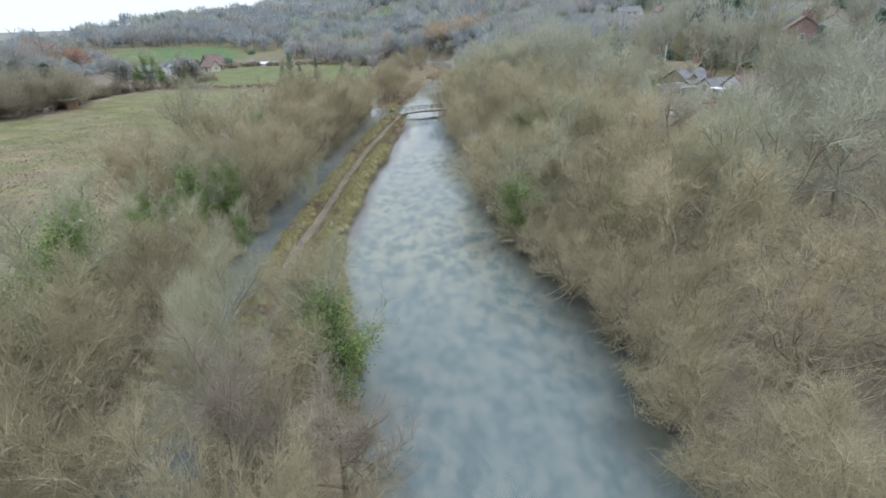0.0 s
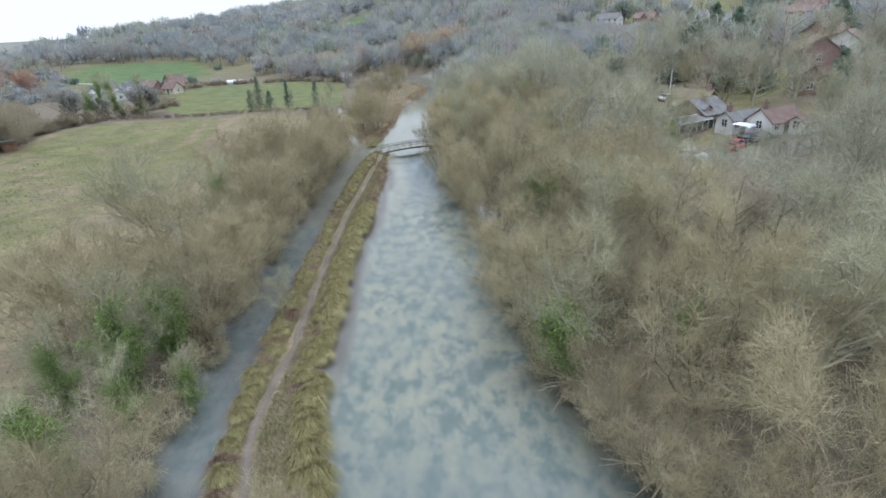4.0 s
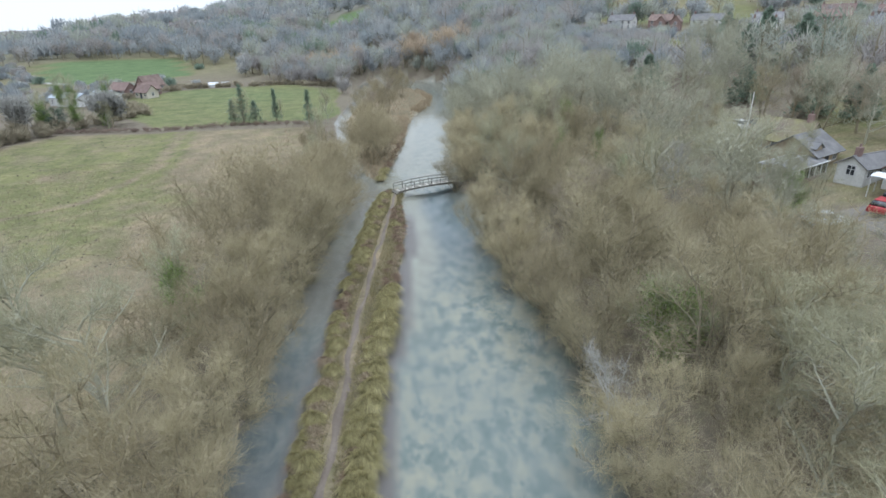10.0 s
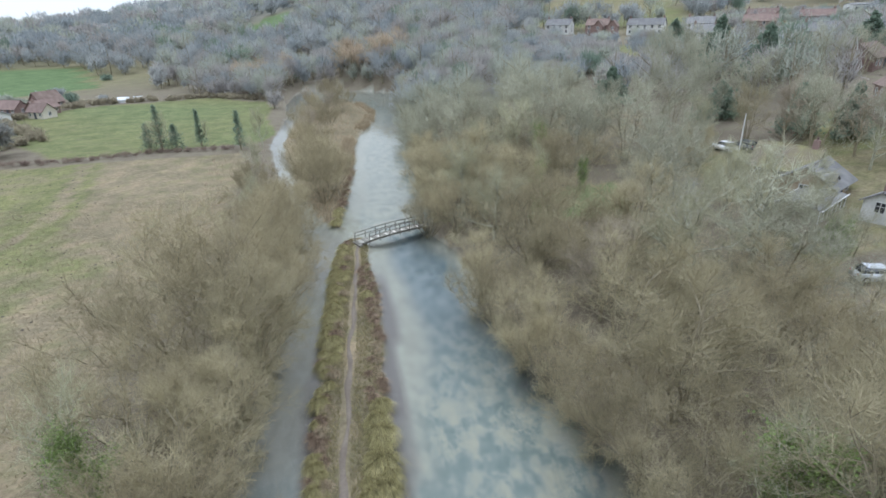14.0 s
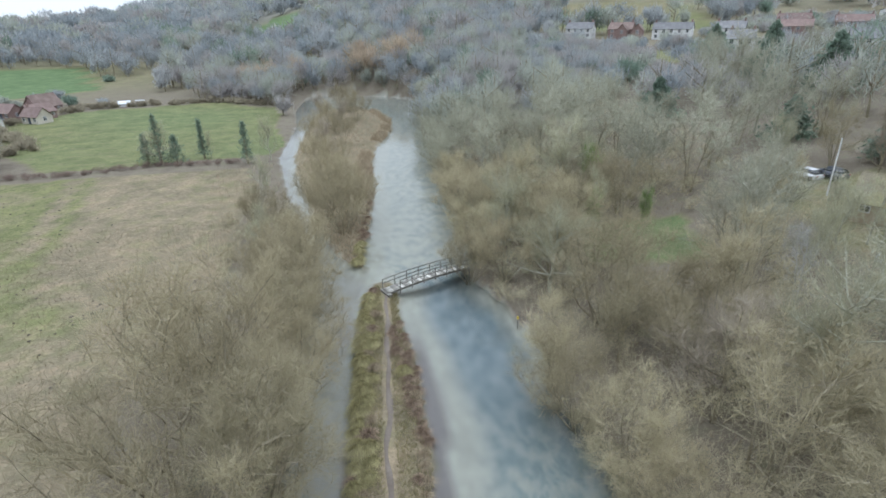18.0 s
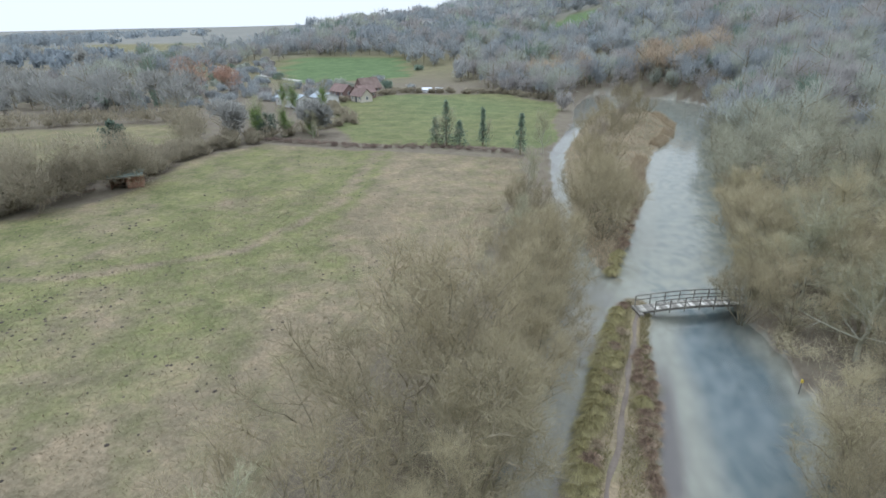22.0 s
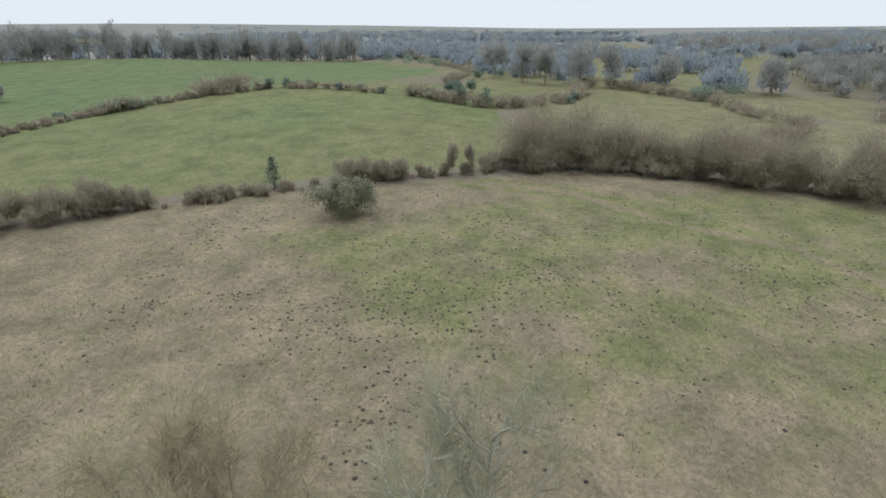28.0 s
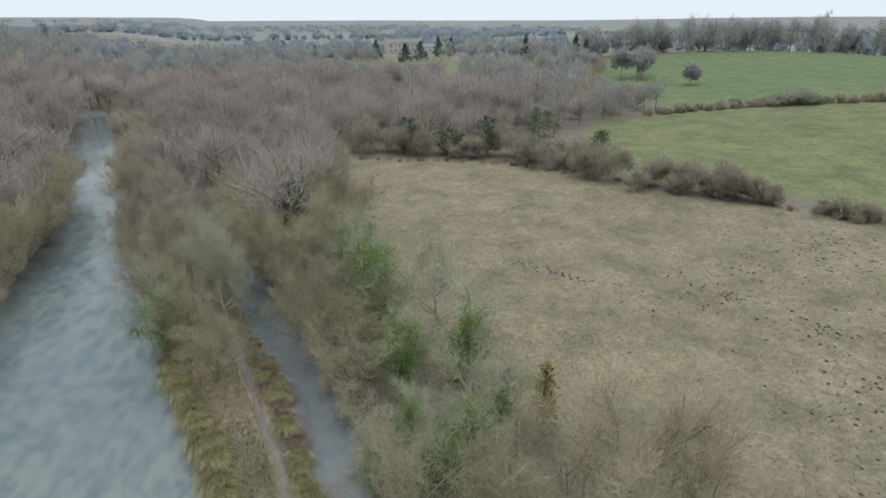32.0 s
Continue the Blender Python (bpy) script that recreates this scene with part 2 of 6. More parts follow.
X_SL = [32, 4.2, 1.4, -1.0, -1.6, -1.5, -1.6, -1.0, -0.2, 1.3, 2.4, 3.6, 3.9, 2.0, 0.1, -3, -7.4, -8.7, -6.4, -2, 0]
Y_L = [-260, -122, -97, -80, -68, -53, -41, -32, -24, -10, 7, 18, 28, 66, 71, 110, 140, 165, 200]
X_L = [31, 1.6, -3.2, -5.2, -5.7, -5.6, -5.2, -4.7, -4.1, -3.4, -3.0, -5.4, -6.4, -11.2, -11.9, -10, -12, -10, -2]
Y_P = [-260, -118, -91, -83, -76, -70, -63, -50, -34, -25, -12, -8, 1]
X_P = [34, 6.5, 2.2, 0.9, 0.2, 0.7, 0.9, 1.2, 1.9, 2.8, 3.8, 4.5, 4.9]


def bank_right(y):
    return np.interp(y, Y_R, X_R)


def strip_right(y):
    return np.interp(y, Y_SR, X_SR)


def strip_left(y):
    return np.interp(y, Y_SL, X_SL)


def bank_left(y):
    return np.interp(y, Y_L, X_L)


def path_x(y):
    return np.interp(y, Y_P, X_P)


def sstep(a, b, v):
    t = np.clip((v - a) / (b - a), 0, 1)
    return t * t * (3 - 2 * t)


def wobble(x, y, s, seed=0.0):
    """Cheap smooth waves, about -1 to 1."""
    return (np.sin(x * s + 1.7 * np.sin(y * s * 0.7 + seed)) + np.sin(y * s * 1.3 + 2.1 * np.sin(x * s * 0.6 + 2 * seed)) + np.sin((x + y) * s * 0.53 + seed)) / 3


def into_water(x, y):
    """Metres from the nearest bank: above 0 in the water, below 0 on land."""
    w = 0.35 * wobble(x, y, 0.9) + 0.2 * wobble(x, y, 2.3, 3.0)
    main = np.minimum(x - strip_right(y), bank_right(y) - x)
    side = np.minimum(x - bank_left(y), strip_left(y) - x)
    gap = np.minimum(np.minimum(x - bank_left(y), bank_right(y) - x), np.minimum(y - 4.0, 8.5 - y))
    pond = np.minimum(20 - np.hypot(x - 10, (y - 152) * 1.1), 20.0)
    d = np.maximum(np.maximum(main, side), np.maximum(gap, pond))
    d = np.where(y > 178, np.minimum(d, pond), d) + w
    return np.minimum(d, y + 246)


def hills(x, y):
    """The broad lie of the land without the channels."""
    east = 15 * sstep(14, 140, x + 0.28 * np.clip(y, 0, 400))
    r = np.hypot(x, y + 50)
    az = np.degrees(np.arctan2(-x, y + 50))
    ridge = np.interp(az, [-95, -60, 0, 8, 18, 28, 38, 48, 55, 62, 74], [0, 62, 62, 52, 34, 23, 12, 9, 7, 4, 0])
    north = ridge * sstep(230, 850, r)
    dome = 5.5 * np.exp(-(((x + 205) / 75) ** 2 + ((y + 125) / 70) ** 2))
    dome2 = 8 * np.exp(-(((x + 310) / 110) ** 2 + ((y + 300) / 130) ** 2))
    plain = 40 * sstep(1100, 2600, r) * (0.8 + 0.2 * wobble(x, y, 0.0021)) * sstep(82, 112, np.abs(az))
    roll = 0.25 * wobble(x, y, 0.05) * sstep(15, 60, np.abs(x))
    return 0.45 + east + north + dome + dome2 + plain + roll


def ground_z(x, y):
    x, y = np.asarray(x, float), np.asarray(y, float)
    d = into_water(x, y)
    near = sstep(75, 55, np.abs(x - 10)) * sstep(330, 260, np.abs(y + 40))
    wet = np.where(d > 0, -0.08 - 0.3 * np.minimum(d, 2.6), np.clip(-d * 0.45, 0.04, 0.45))
    dry = hills(x, y)
    return np.where(near > 0, np.where(d > 0, wet, np.minimum(dry, wet) + (dry - 0.45) * sstep(1, 8, -d)), dry)


def gz(x, y):
    return float(ground_z(x, y))


# ---- mesh helpers ----


def mesh_of(name, verts, faces, material, smooth=False):
    me = bpy.data.meshes.new(name)
    me.from_pydata(np.asarray(verts).tolist(), [], np.asarray(faces).tolist() if not isinstance(faces, list) else faces)
    me.materials.append(material)
    if smooth:
        me.shade_smooth()
    return me


def part(name, data, parent, label="", m=None):
    ob = new(name, data)
    ob.parent = parent
    if m is not None:
        ob.matrix_basis = m
    if label:
        ob["label"] = label
    return ob


def from_bm(name, bm, material, smooth=False):
    me = bpy.data.meshes.new(name)
    bm.to_mesh(me)
    bm.free()
    me.materials.append(material)
    if smooth:
        me.shade_smooth()
    return me


def add_box(bm, c, s, rot=None, bevel=0.0):
    m = Matrix.Translation(c) @ (rot.to_4x4() if rot else Matrix.Identity(4)) @ Matrix.Diagonal((*s, 1))
    r = bmesh.ops.create_cube(bm, size=1, matrix=m)
    if bevel:
        edges = list({e for v in r["verts"] for e in v.link_edges})
        bmesh.ops.bevel(bm, geom=edges, offset=bevel, segments=1, affect="EDGES")


def box_mesh(name, c, s, material, bevel=0.0, rot=None):
    bm = bmesh.new()
    add_box(bm, c, s, rot, bevel)
    return from_bm(name, bm, material)


def blades(P, D, W, rng):
    """One thin tapered blade per row: foot P, way and length D, width W."""
    n = len(P)
    side = np.cross(D, rng.normal(size=(n, 3)))
    side *= (W / 2 / np.maximum(np.linalg.norm(side, axis=1), 1e-6))[:, None]
    V = np.stack([P - side, P + side, P + D], 1).reshape(-1, 3)
    return V, np.arange(3 * n).reshape(-1, 3)


def leaves(P, S, rng):
    """Small folded leaf pairs of size S at P, facing anyhow."""
    n = len(P)
    a = rng.normal(size=(n, 3))
    a[:, 2] += 0.8
    a /= np.linalg.norm(a, axis=1)[:, None]
    u = np.cross(a, rng.normal(size=(n, 3)))
    u /= np.linalg.norm(u, axis=1)[:, None]
    w = np.cross(a, u)
    S = S[:, None]
    V = np.stack([P - u * S * 0.7, P + w * S * 0.45 + a * S * 0.15, P + u * S * 0.7, P - w * S * 0.45 + a * S * 0.15], 1).reshape(-1, 3)
    q = np.arange(4 * n).reshape(-1, 4)
    return V, np.concatenate([q[:, [0, 1, 2]], q[:, [0, 2, 3]]])


def tubes(segs, sides):
    """Tapered prisms: rows of foot, head, radius at foot, radius at head."""
    A, B = np.array([s[0] for s in segs]), np.array([s[1] for s in segs])
    ra, rb = np.array([s[2] for s in segs]), np.array([s[3] for s in segs])
    d = B - A
    d /= np.maximum(np.linalg.norm(d, axis=1), 1e-6)[:, None]
    u = np.cross(d, np.where(np.abs(d[:, 2:]) > 0.8, [[1.0, 0, 0]], [[0, 0, 1.0]]))
    u /= np.linalg.norm(u, axis=1)[:, None]
    w = np.cross(d, u)
    V, n = [], len(A)
    for end, r in ((A, ra), (B, rb)):
        for k in range(sides):
            t = 2 * math.pi * k / sides
            V.append(end + (u * math.cos(t) + w * math.sin(t)) * r[:, None])
    V = np.stack(V, 1)
    base = (np.arange(n) * 2 * sides)[:, None]
    F = []
    for k in range(sides):
        j = (k + 1) % sides
        F.append(base + np.array([[k, j, sides + j, sides + k]]))
    return V.reshape(-1, 3), np.concatenate(F)


def joined(chunks):
    V, F, o = [], [], 0
    for v, f in chunks:
        V.append(v)
        F.extend((f + o).tolist())
        o += len(v)
    return np.concatenate(V), F


def unit(v):
    return v / np.linalg.norm(v)


def grow(seed, height, spread, stems=1, limbs=9, branches=10, twigs=26, lean=0.55, twig_len=1.1, twig_w=0.028, droop=0.0, clear=0.25, fan=0.0):
    """A bare tree: stems, limbs and branches as tapered limbs, and the fine twigs as blades. Returns the woody and the twiggy mesh data."""
    rng = np.random.default_rng(seed)
    wood, thin, P, D = [], [], [], []
    for s in range(stems):
        a = rng.uniform(0, 6.28) if not fan else 6.28 * (s + rng.uniform(-0.3, 0.3)) / stems * 2.4
        foot = np.array([math.cos(a), math.sin(a), 0]) * (0.25 * spread * 0.3 if stems > 1 else 0)
        out = np.array([math.cos(a), math.sin(a), 0])
        if fan:
            k = fan * math.sqrt((s + 0.5) / stems)
            top = foot + out * spread * k + np.array([0, 0, height * math.sqrt(max(0.12, 1 - 0.8 * k * k)) * rng.uniform(0.8, 0.95)])
        else:
            top = foot + out * (spread * rng.uniform(0.1, 0.35) if stems > 1 else spread * rng.uniform(0, 0.1)) + np.array([0, 0, height * rng.uniform(0.72, 0.86)])
        r0 = height * 0.017 / math.sqrt(stems) + 0.03
        pts = [foot + (top - foot) * t + np.append(rng.normal(size=2) * 0.12 * height * 0.1, 0) * (0 < t) for t in np.linspace(0, 1, 6)]
        pts[0][2] -= 0.35
        for i in range(5):
            wood.append((pts[i], pts[i + 1], r0 * (1 - 0.17 * i), r0 * (1 - 0.17 * (i + 1))))
        m = max(2, round(limbs / stems))
        for l in range(m):
            t = clear + (1 - clear) * (l + rng.uniform(0, 0.8)) / m
            i = min(4, int(t * 5))
            p = pts[i] + (pts[i + 1] - pts[i]) * (t * 5 - i)
            b = rng.uniform(0, 6.28) if stems == 1 else a + rng.normal() * 1.2
            up = lean + 0.9 * t
            d = unit(np.array([math.cos(b), math.sin(b), up + rng.normal() * 0.15]))
            ln = spread * rng.uniform(0.75, 1.1) * (1.05 - 0.45 * t)
            ln = min(ln, (height * 1.0 - p[2]) / max(d[2], 0.15)) if d[2] > 0.1 else ln
            r1, q = r0 * 0.42 * (1 - 0.4 * t) + 0.012, [p]
            for j in range(4):
                d = unit(d + rng.normal(size=3) * 0.16 + np.array([0, 0, 0.07 - droop * 0.2]))
                q.append(q[-1] + d * ln / 4)
                wood.append((q[j], q[j + 1], r1 * (1 - 0.21 * j), r1 * (1 - 0.21 * (j + 1))))
            for k in range(branches):
                u = 0.2 + 0.8 * (k + rng.uniform(0, 1)) / branches
                j = min(3, int(u * 4))
                p2 = q[j] + (q[j + 1] - q[j]) * (u * 4 - j)
                dd = unit(unit(q[j + 1] - q[j]) * 0.6 + rng.normal(size=3) * 0.62 + np.array([0, 0, 0.22 - droop]))
                l2 = ln * rng.uniform(0.28, 0.5) * (1.15 - 0.4 * u)
                r2, w2 = 0.012 + 0.004 * l2, [p2]
                for g in range(2):
                    dd = unit(dd + rng.normal(size=3) * 0.12 + np.array([0, 0, 0.1 - droop * 0.5]))
                    w2.append(w2[-1] + dd * l2 / 2)
                thin.append((w2[0], w2[2], r2, r2 * 0.3))
                tt = rng.uniform(0.05, 1, twigs) ** 0.7
                seg = np.array(w2)
                at = np.where(tt[:, None] < 0.5, seg[0] + (seg[1] - seg[0]) * tt[:, None] * 2, seg[1] + (seg[2] - seg[1]) * (tt[:, None] * 2 - 1))
                way = dd * 0.6 + rng.normal(size=(twigs, 3)) * 0.5 + np.array([0, 0, 0.25 - droop])
                way /= np.linalg.norm(way, axis=1)[:, None]
                P.append(at)
                D.append(way * (twig_len * rng.uniform(0.5, 1.25, twigs))[:, None])
    P, D = np.concatenate(P), np.concatenate(D)
    W = rng.uniform(0.7, 1.3, len(P)) * twig_w
    cut = blades(P, D, W, rng)
    # side shoots along every twig
    shoots = [cut]
    for at, k in ((0.5, 0.65),):
        D2 = D * 0.5 * k + rng.normal(size=D.shape) * 0.42 * k * twig_len + np.array([0, 0, 0.12 * twig_len])
        shoots.append(blades(P + D * at, D2, W * 0.75, rng))
    A, B = np.array([q[0] for q in thin]), np.array([q[1] for q in thin])
    fine = blades(A, B - A, np.array([q[2] for q in thin]) * 2.6, rng)
    return joined([tubes(wood, 4), fine]), joined(shoots), wood


def ivy_on(wood, seed, n, reach=0.35, top=0.8, size=0.11):
    rng = np.random.default_rng(seed)
    hi = max(s[1][2] for s in wood) * top
    segs = [s for s in wood if s[0][2] < hi and s[2] > 0.035]
    pick = rng.integers(0, len(segs), n)
    A, B = np.array([s[0] for s in segs])[pick], np.array([s[1] for s in segs])[pick]
    P = A + (B - A) * rng.uniform(0, 1, (n, 1))
    P += rng.normal(size=(n, 3)) * reach * rng.uniform(0.3, 1.0, (n, 1))
    P[:, 2] = np.maximum(P[:, 2], 0.1)
    return leaves(P, rng.uniform(0.6, 1.4, n) * size, rng)


def tree_thing(name, label, category, group, wood_mat, twig_mat, ivy=0, seed=1, ivy_top=0.8, ivy_reach=0.35, **kw):
    """One tree at the origin: an Empty with trunk, crown and perhaps ivy."""
    wv, tv, wood = grow(seed, **kw)
    root = tagged(new(name), label, category, group)
    part("trunk", mesh_of("trunk", *wv, wood_mat), root)
    part("crown", mesh_of("crown", *tv, twig_mat), root)
    if ivy:
        part("ivy", mesh_of("ivy", *ivy_on(wood, seed + 9, ivy, ivy_reach, ivy_top), IVY), root, "green climbing ivy")
    return root

# ---- ground: one sheet to the horizon ----


def spread_axis(lo, hi, step, far, grow_by):
    inner = np.arange(lo, hi + step / 2, step)
    outs, d, s = [], 0.0, step
    while d < far:
        s *= grow_by
        d += s
        outs.append(d)
    outs = np.array(outs)
    return np.concatenate([(lo - outs)[::-1], inner, hi + outs])


gx = spread_axis(-13.6, 33.6, 0.8, 4200, 1.085)
gx = np.concatenate([gx[gx < -106], np.arange(-105, -14, 1.5), gx[gx > -14]])
gy = spread_axis(-129, 129, 1.1, 4200, 1.085)
GX, GY = np.meshgrid(gx, gy)
GZ = ground_z(GX, GY)
nx, ny = len(gx), len(gy)
idx = np.arange(nx * ny).reshape(ny, nx)
quads = np.stack([idx[:-1, :-1], idx[:-1, 1:], idx[1:, 1:], idx[1:, :-1]], -1).reshape(-1, 4)
gme = bpy.data.meshes.new("ground")
gme.from_pydata(np.stack([GX, GY, GZ], -1).reshape(-1, 3).tolist(), [], quads.tolist())
gme.shade_smooth()


def in_poly(x, y, poly):
    inside = np.zeros(np.shape(x), bool)
    for (x1, y1), (x2, y2) in zip(poly, poly[1:] + poly[:1]):
        cross = ((y1 > y) != (y2 > y)) & (x < (x2 - x1) * (y - y1) / (y2 - y1 + 1e-9) + x1)
        inside ^= cross
    return inside


MEADOW = [(-16, 60), (-14, 40), (-12, 18), (-16, 2), (-17, -15), (-17, -40), (-17, -70), (-12, -85), (-12, -100), (-12, -125), (-14, -160), (-21, -159), (-49, -144), (-61, -121), (-68, -107), (-74, -101), (-84, -80), (-98, -51), (-101, -36), (-96, -9), (-84, 6), (-81, 18), (-84, 31), (-86, 46), (-81, 63), (-54, 62)]
NORTH_FIELD = [(-14, 72), (-14, 90), (-18, 147), (-40, 168), (-85, 160), (-100, 130), (-75, 90), (-60, 68)]
DOME_FIELD = [(-64, -125), (-78, -103), (-90, -80), (-106, -50), (-130, -40), (-176, -52), (-190, -78), (-192, -102), (-196, -129), (-178, -147), (-152, -161), (-123, -173), (-92, -172), (-66, -140)]
UPPER_FIELD = [(-124, -200), (-126, -178), (-158, -164), (-181, -151), (-199, -131), (-235, -100), (-330, -80), (-420, -140), (-395, -215), (-370, -262), (-325, -308), (-260, -340), (-225, -358), (-190, -300), (-129, -240)]
FAR_FIELDS = [
    (0.7, [(-200, -45), (-120, -30), (-108, -2), (-150, 30), (-205, 22), (-260, -10)]),
    (0.5, [(-92, 14), (-97, 58), (-120, 85), (-170, 58), (-160, 20)]),
    (1.45, [(-235, 325), (-137, 306), (-100, 224), (-148, 180), (-190, 232)]),
    (0.7, [(-240, -70), (-215, 30), (-330, 80), (-520, 40), (-480, -120), (-340, -60)]),
    (0.55, [(-620, 350), (-430, 310), (-270, 345), (-300, 405), (-330, 440), (-560, 470)]),
    (0.6, [(-172, 58), (-162, 20), (-205, 24), (-260, -8), (-245, 55), (-206, 88)]),
    (0.7, [(-330, 90), (-330, 160), (-450, 230), (-560, 140), (-520, 50)]),
    (0.6, [(-560, -20), (-800, -30), (-900, 160), (-640, 120)]),
    (0.75, [(-40, -310), (-60, -420), (-170, -400), (-190, -350), (-100, -300)]),
    (0.25, [(-200, -620), (-520, -640), (-600, -900), (-250, -900)]),
    (0.3, [(-640, -420), (-1000, -500), (-1100, -900), (-800, -900)]),
    (0.1, [(160, -560), (-10, -560), (-40, -800), (300, -900)]),
    (1.5, [(-70, 345), (-20, 345), (26, 485), (-45, 455)]),
    (1.0, [(132, 250), (212, 228), (255, 330), (140, 335)]),
    (0.9, [(92, 140), (118, 148), (155, 118), (150, 96), (120, 78), (100, 100)]),
    (1.2, [(32, 11), (46, 8), (42, -3), (30, 0)]),
    (0.6, [(-150, 470), (-230, 470), (-260, 530), (-170, 520)]),
    (0.45, [(178, 396), (165, 290), (214, 285), (262, 350), (250, 380)]),
    (0.45, [(50, -26), (78, -28), (80, 0), (64, 16), (56, 6)]),
    (0.8, [(76, -2), (92, -2), (96, 14), (80, 16)]),
]
zone = np.zeros((ny, nx, 4), np.float32)
land = into_water(GX, GY)
warp_x, warp_y = GX + 2.5 * wobble(GX, GY, 0.11), GY + 2.5 * wobble(GX, GY, 0.13, 2.0)
field = in_poly(warp_x, warp_y, MEADOW)
green = np.zeros_like(GX)
# the grazed, greener middle of the meadow against the rough, straw-coloured rest
GRAZED = [(-49, 64), (-80, 60), (-83, 32), (-80, 15), (-86, -5), (-88, -25), (-84, -42), (-76, -60), (-63, -84), (-54, -68), (-44, -60), (-35, -48), (-30, -36), (-28, -32), (-30, -16), (-32, -3), (-28, 2), (-37, 10), (-41, 29)]
g1 = sum(in_poly(warp_x + 2.2 * a, warp_y + 2.2 * b, GRAZED).astype(float) for a in (-1, 0, 1) for b in (-1, 0, 1)) / 9
TRACK = [(-92, -54), (-88, -38), (-73, -24), (-66, -12), (-58, -8), (-44, 4), (-41, 24), (-49, 60)]
near_track = np.full(GX.shape, 99.0)
for (x1, y1), (x2, y2) in zip(TRACK, TRACK[1:]):
    t = np.clip(((GX - x1) * (x2 - x1) + (GY - y1) * (y2 - y1)) / ((x2 - x1) ** 2 + (y2 - y1) ** 2), 0, 1)
    near_track = np.minimum(near_track, np.hypot(GX - x1 - t * (x2 - x1), GY - y1 - t * (y2 - y1)))
bare = sum(np.exp(-(((GX - a) / c) ** 2 + ((GY - b) / d) ** 2)) for a, b, c, d in ((-57, -34, 4, 5), (-33, -36, 4, 6), (-43, -45, 3, 4), (-38.5, -62.5, 2.5, 4), (-31, -27, 4, 8), (-62, -28, 5, 7), (-44, -46, 6, 5), (-58.6, 21, 2.5, 2.5), (-55, -38, 4, 6), (-50, -12, 5, 4)))
green = np.where(field, 0.08 + 0.68 * g1 - 0.6 * np.minimum(bare, 1.2) * g1 + (0.24 * wobble(GX, GY, 0.19, 5.0) + 0.2 * wobble(GX, GY, 0.47, 1.0)) * (0.3 + g1) + 1.1 * np.exp(-((near_track - 2.4) / 1.2) ** 2) - 0.9 * np.exp(-(near_track / 1.1) ** 2), green)
green = np.minimum(green, 0.95)
PASTURE = [(-124, -170), (-158, -158), (-194, -128), (-188, -78), (-174, -50), (-205, -20), (-250, -28), (-242, -100), (-204, -160), (-130, -192)]
for g, poly in [(1.0, PASTURE), (1.05, NORTH_FIELD), (1.03, DOME_FIELD), (1.24, UPPER_FIELD)] + FAR_FIELDS:
    inside = in_poly(warp_x, warp_y, poly)
    green = np.where(inside, g + 0.12 * wobble(GX, GY, 0.07, 5.0), green)
    field |= inside
strip = (GX > strip_left(GY) - 0.5) & (GX < strip_right(GY) + 0.5) & (land < 0.3) & (GY < 130) & (GY > -125)
zone[..., 0] = np.clip(green, 0, 1.45)
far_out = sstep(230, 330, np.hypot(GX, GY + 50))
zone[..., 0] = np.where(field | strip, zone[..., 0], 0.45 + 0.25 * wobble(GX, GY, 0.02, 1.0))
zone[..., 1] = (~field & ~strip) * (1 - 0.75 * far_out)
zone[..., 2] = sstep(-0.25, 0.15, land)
# far ground outside the fields, greyed with haze like the far woods
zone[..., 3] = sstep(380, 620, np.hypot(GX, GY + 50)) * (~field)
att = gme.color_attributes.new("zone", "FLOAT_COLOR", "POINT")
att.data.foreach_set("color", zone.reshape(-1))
# the river bed: silt along the strip, pale shallows beside it, weed in the run of the stream
edge = GX - strip_right(GY) + 0.35 * wobble(GX, GY, 0.5, 1.0)
bedz = np.zeros((ny, nx, 4), np.float32)
bedz[..., 0] = sstep(1.7, 1.2, edge) * sstep(-74, -68, GY) * sstep(-4, -12, GY) * (edge > -0.5)
side_edge = strip_left(GY) - GX + 0.3 * wobble(GX, GY, 0.6, 2.0)
bedz[..., 0] = np.maximum(bedz[..., 0], sstep(1.1, 0.7, side_edge) * (side_edge > -0.5) * sstep(-100, -90, GY) * sstep(-14, -20, GY))
bedz[..., 1] = sstep(4.6, 2.2, edge + 0.8 * wobble(GX, GY, 0.3, 6.0)) * sstep(-44, -30, GY)
bedz[..., 1] = np.maximum(bedz[..., 1], sstep(2.2, 0.8, bank_right(GY) - GX) * sstep(-24, -16, GY) * sstep(4, -2, GY))
muddy = np.minimum(bank_right(GY) - GX, 99) + 0.4 * wobble(GX, GY, 0.45, 3.0)
bedz[..., 0] = np.maximum(bedz[..., 0], sstep(1.2, 0.5, GX - bank_left(GY)))
bedz[..., 2] = sstep(-36, -12, GY) * sstep(10, 1, GY) * 0.9
# bed paled upstream of the bridge to imitate sky reflected on ripples
bedz[..., 1] = np.maximum(bedz[..., 1], 0.55 * sstep(3, 14, GY))
# southern reach darkened for depth and for tree reflections
bedz[..., 2] = np.maximum(bedz[..., 2], 0.5 * sstep(-72, -95, GY))
# side channel: silt patches over a tone darkened for reflected trees
bedz[..., 2] = np.where(GX < strip_left(GY) + 0.3, 0.55, bedz[..., 2])
bedz[..., 0] = np.where(GX < strip_left(GY) - 1.0, 0.35 + 0.2 * wobble(GX, GY, 0.4, 2.0), bedz[..., 0])
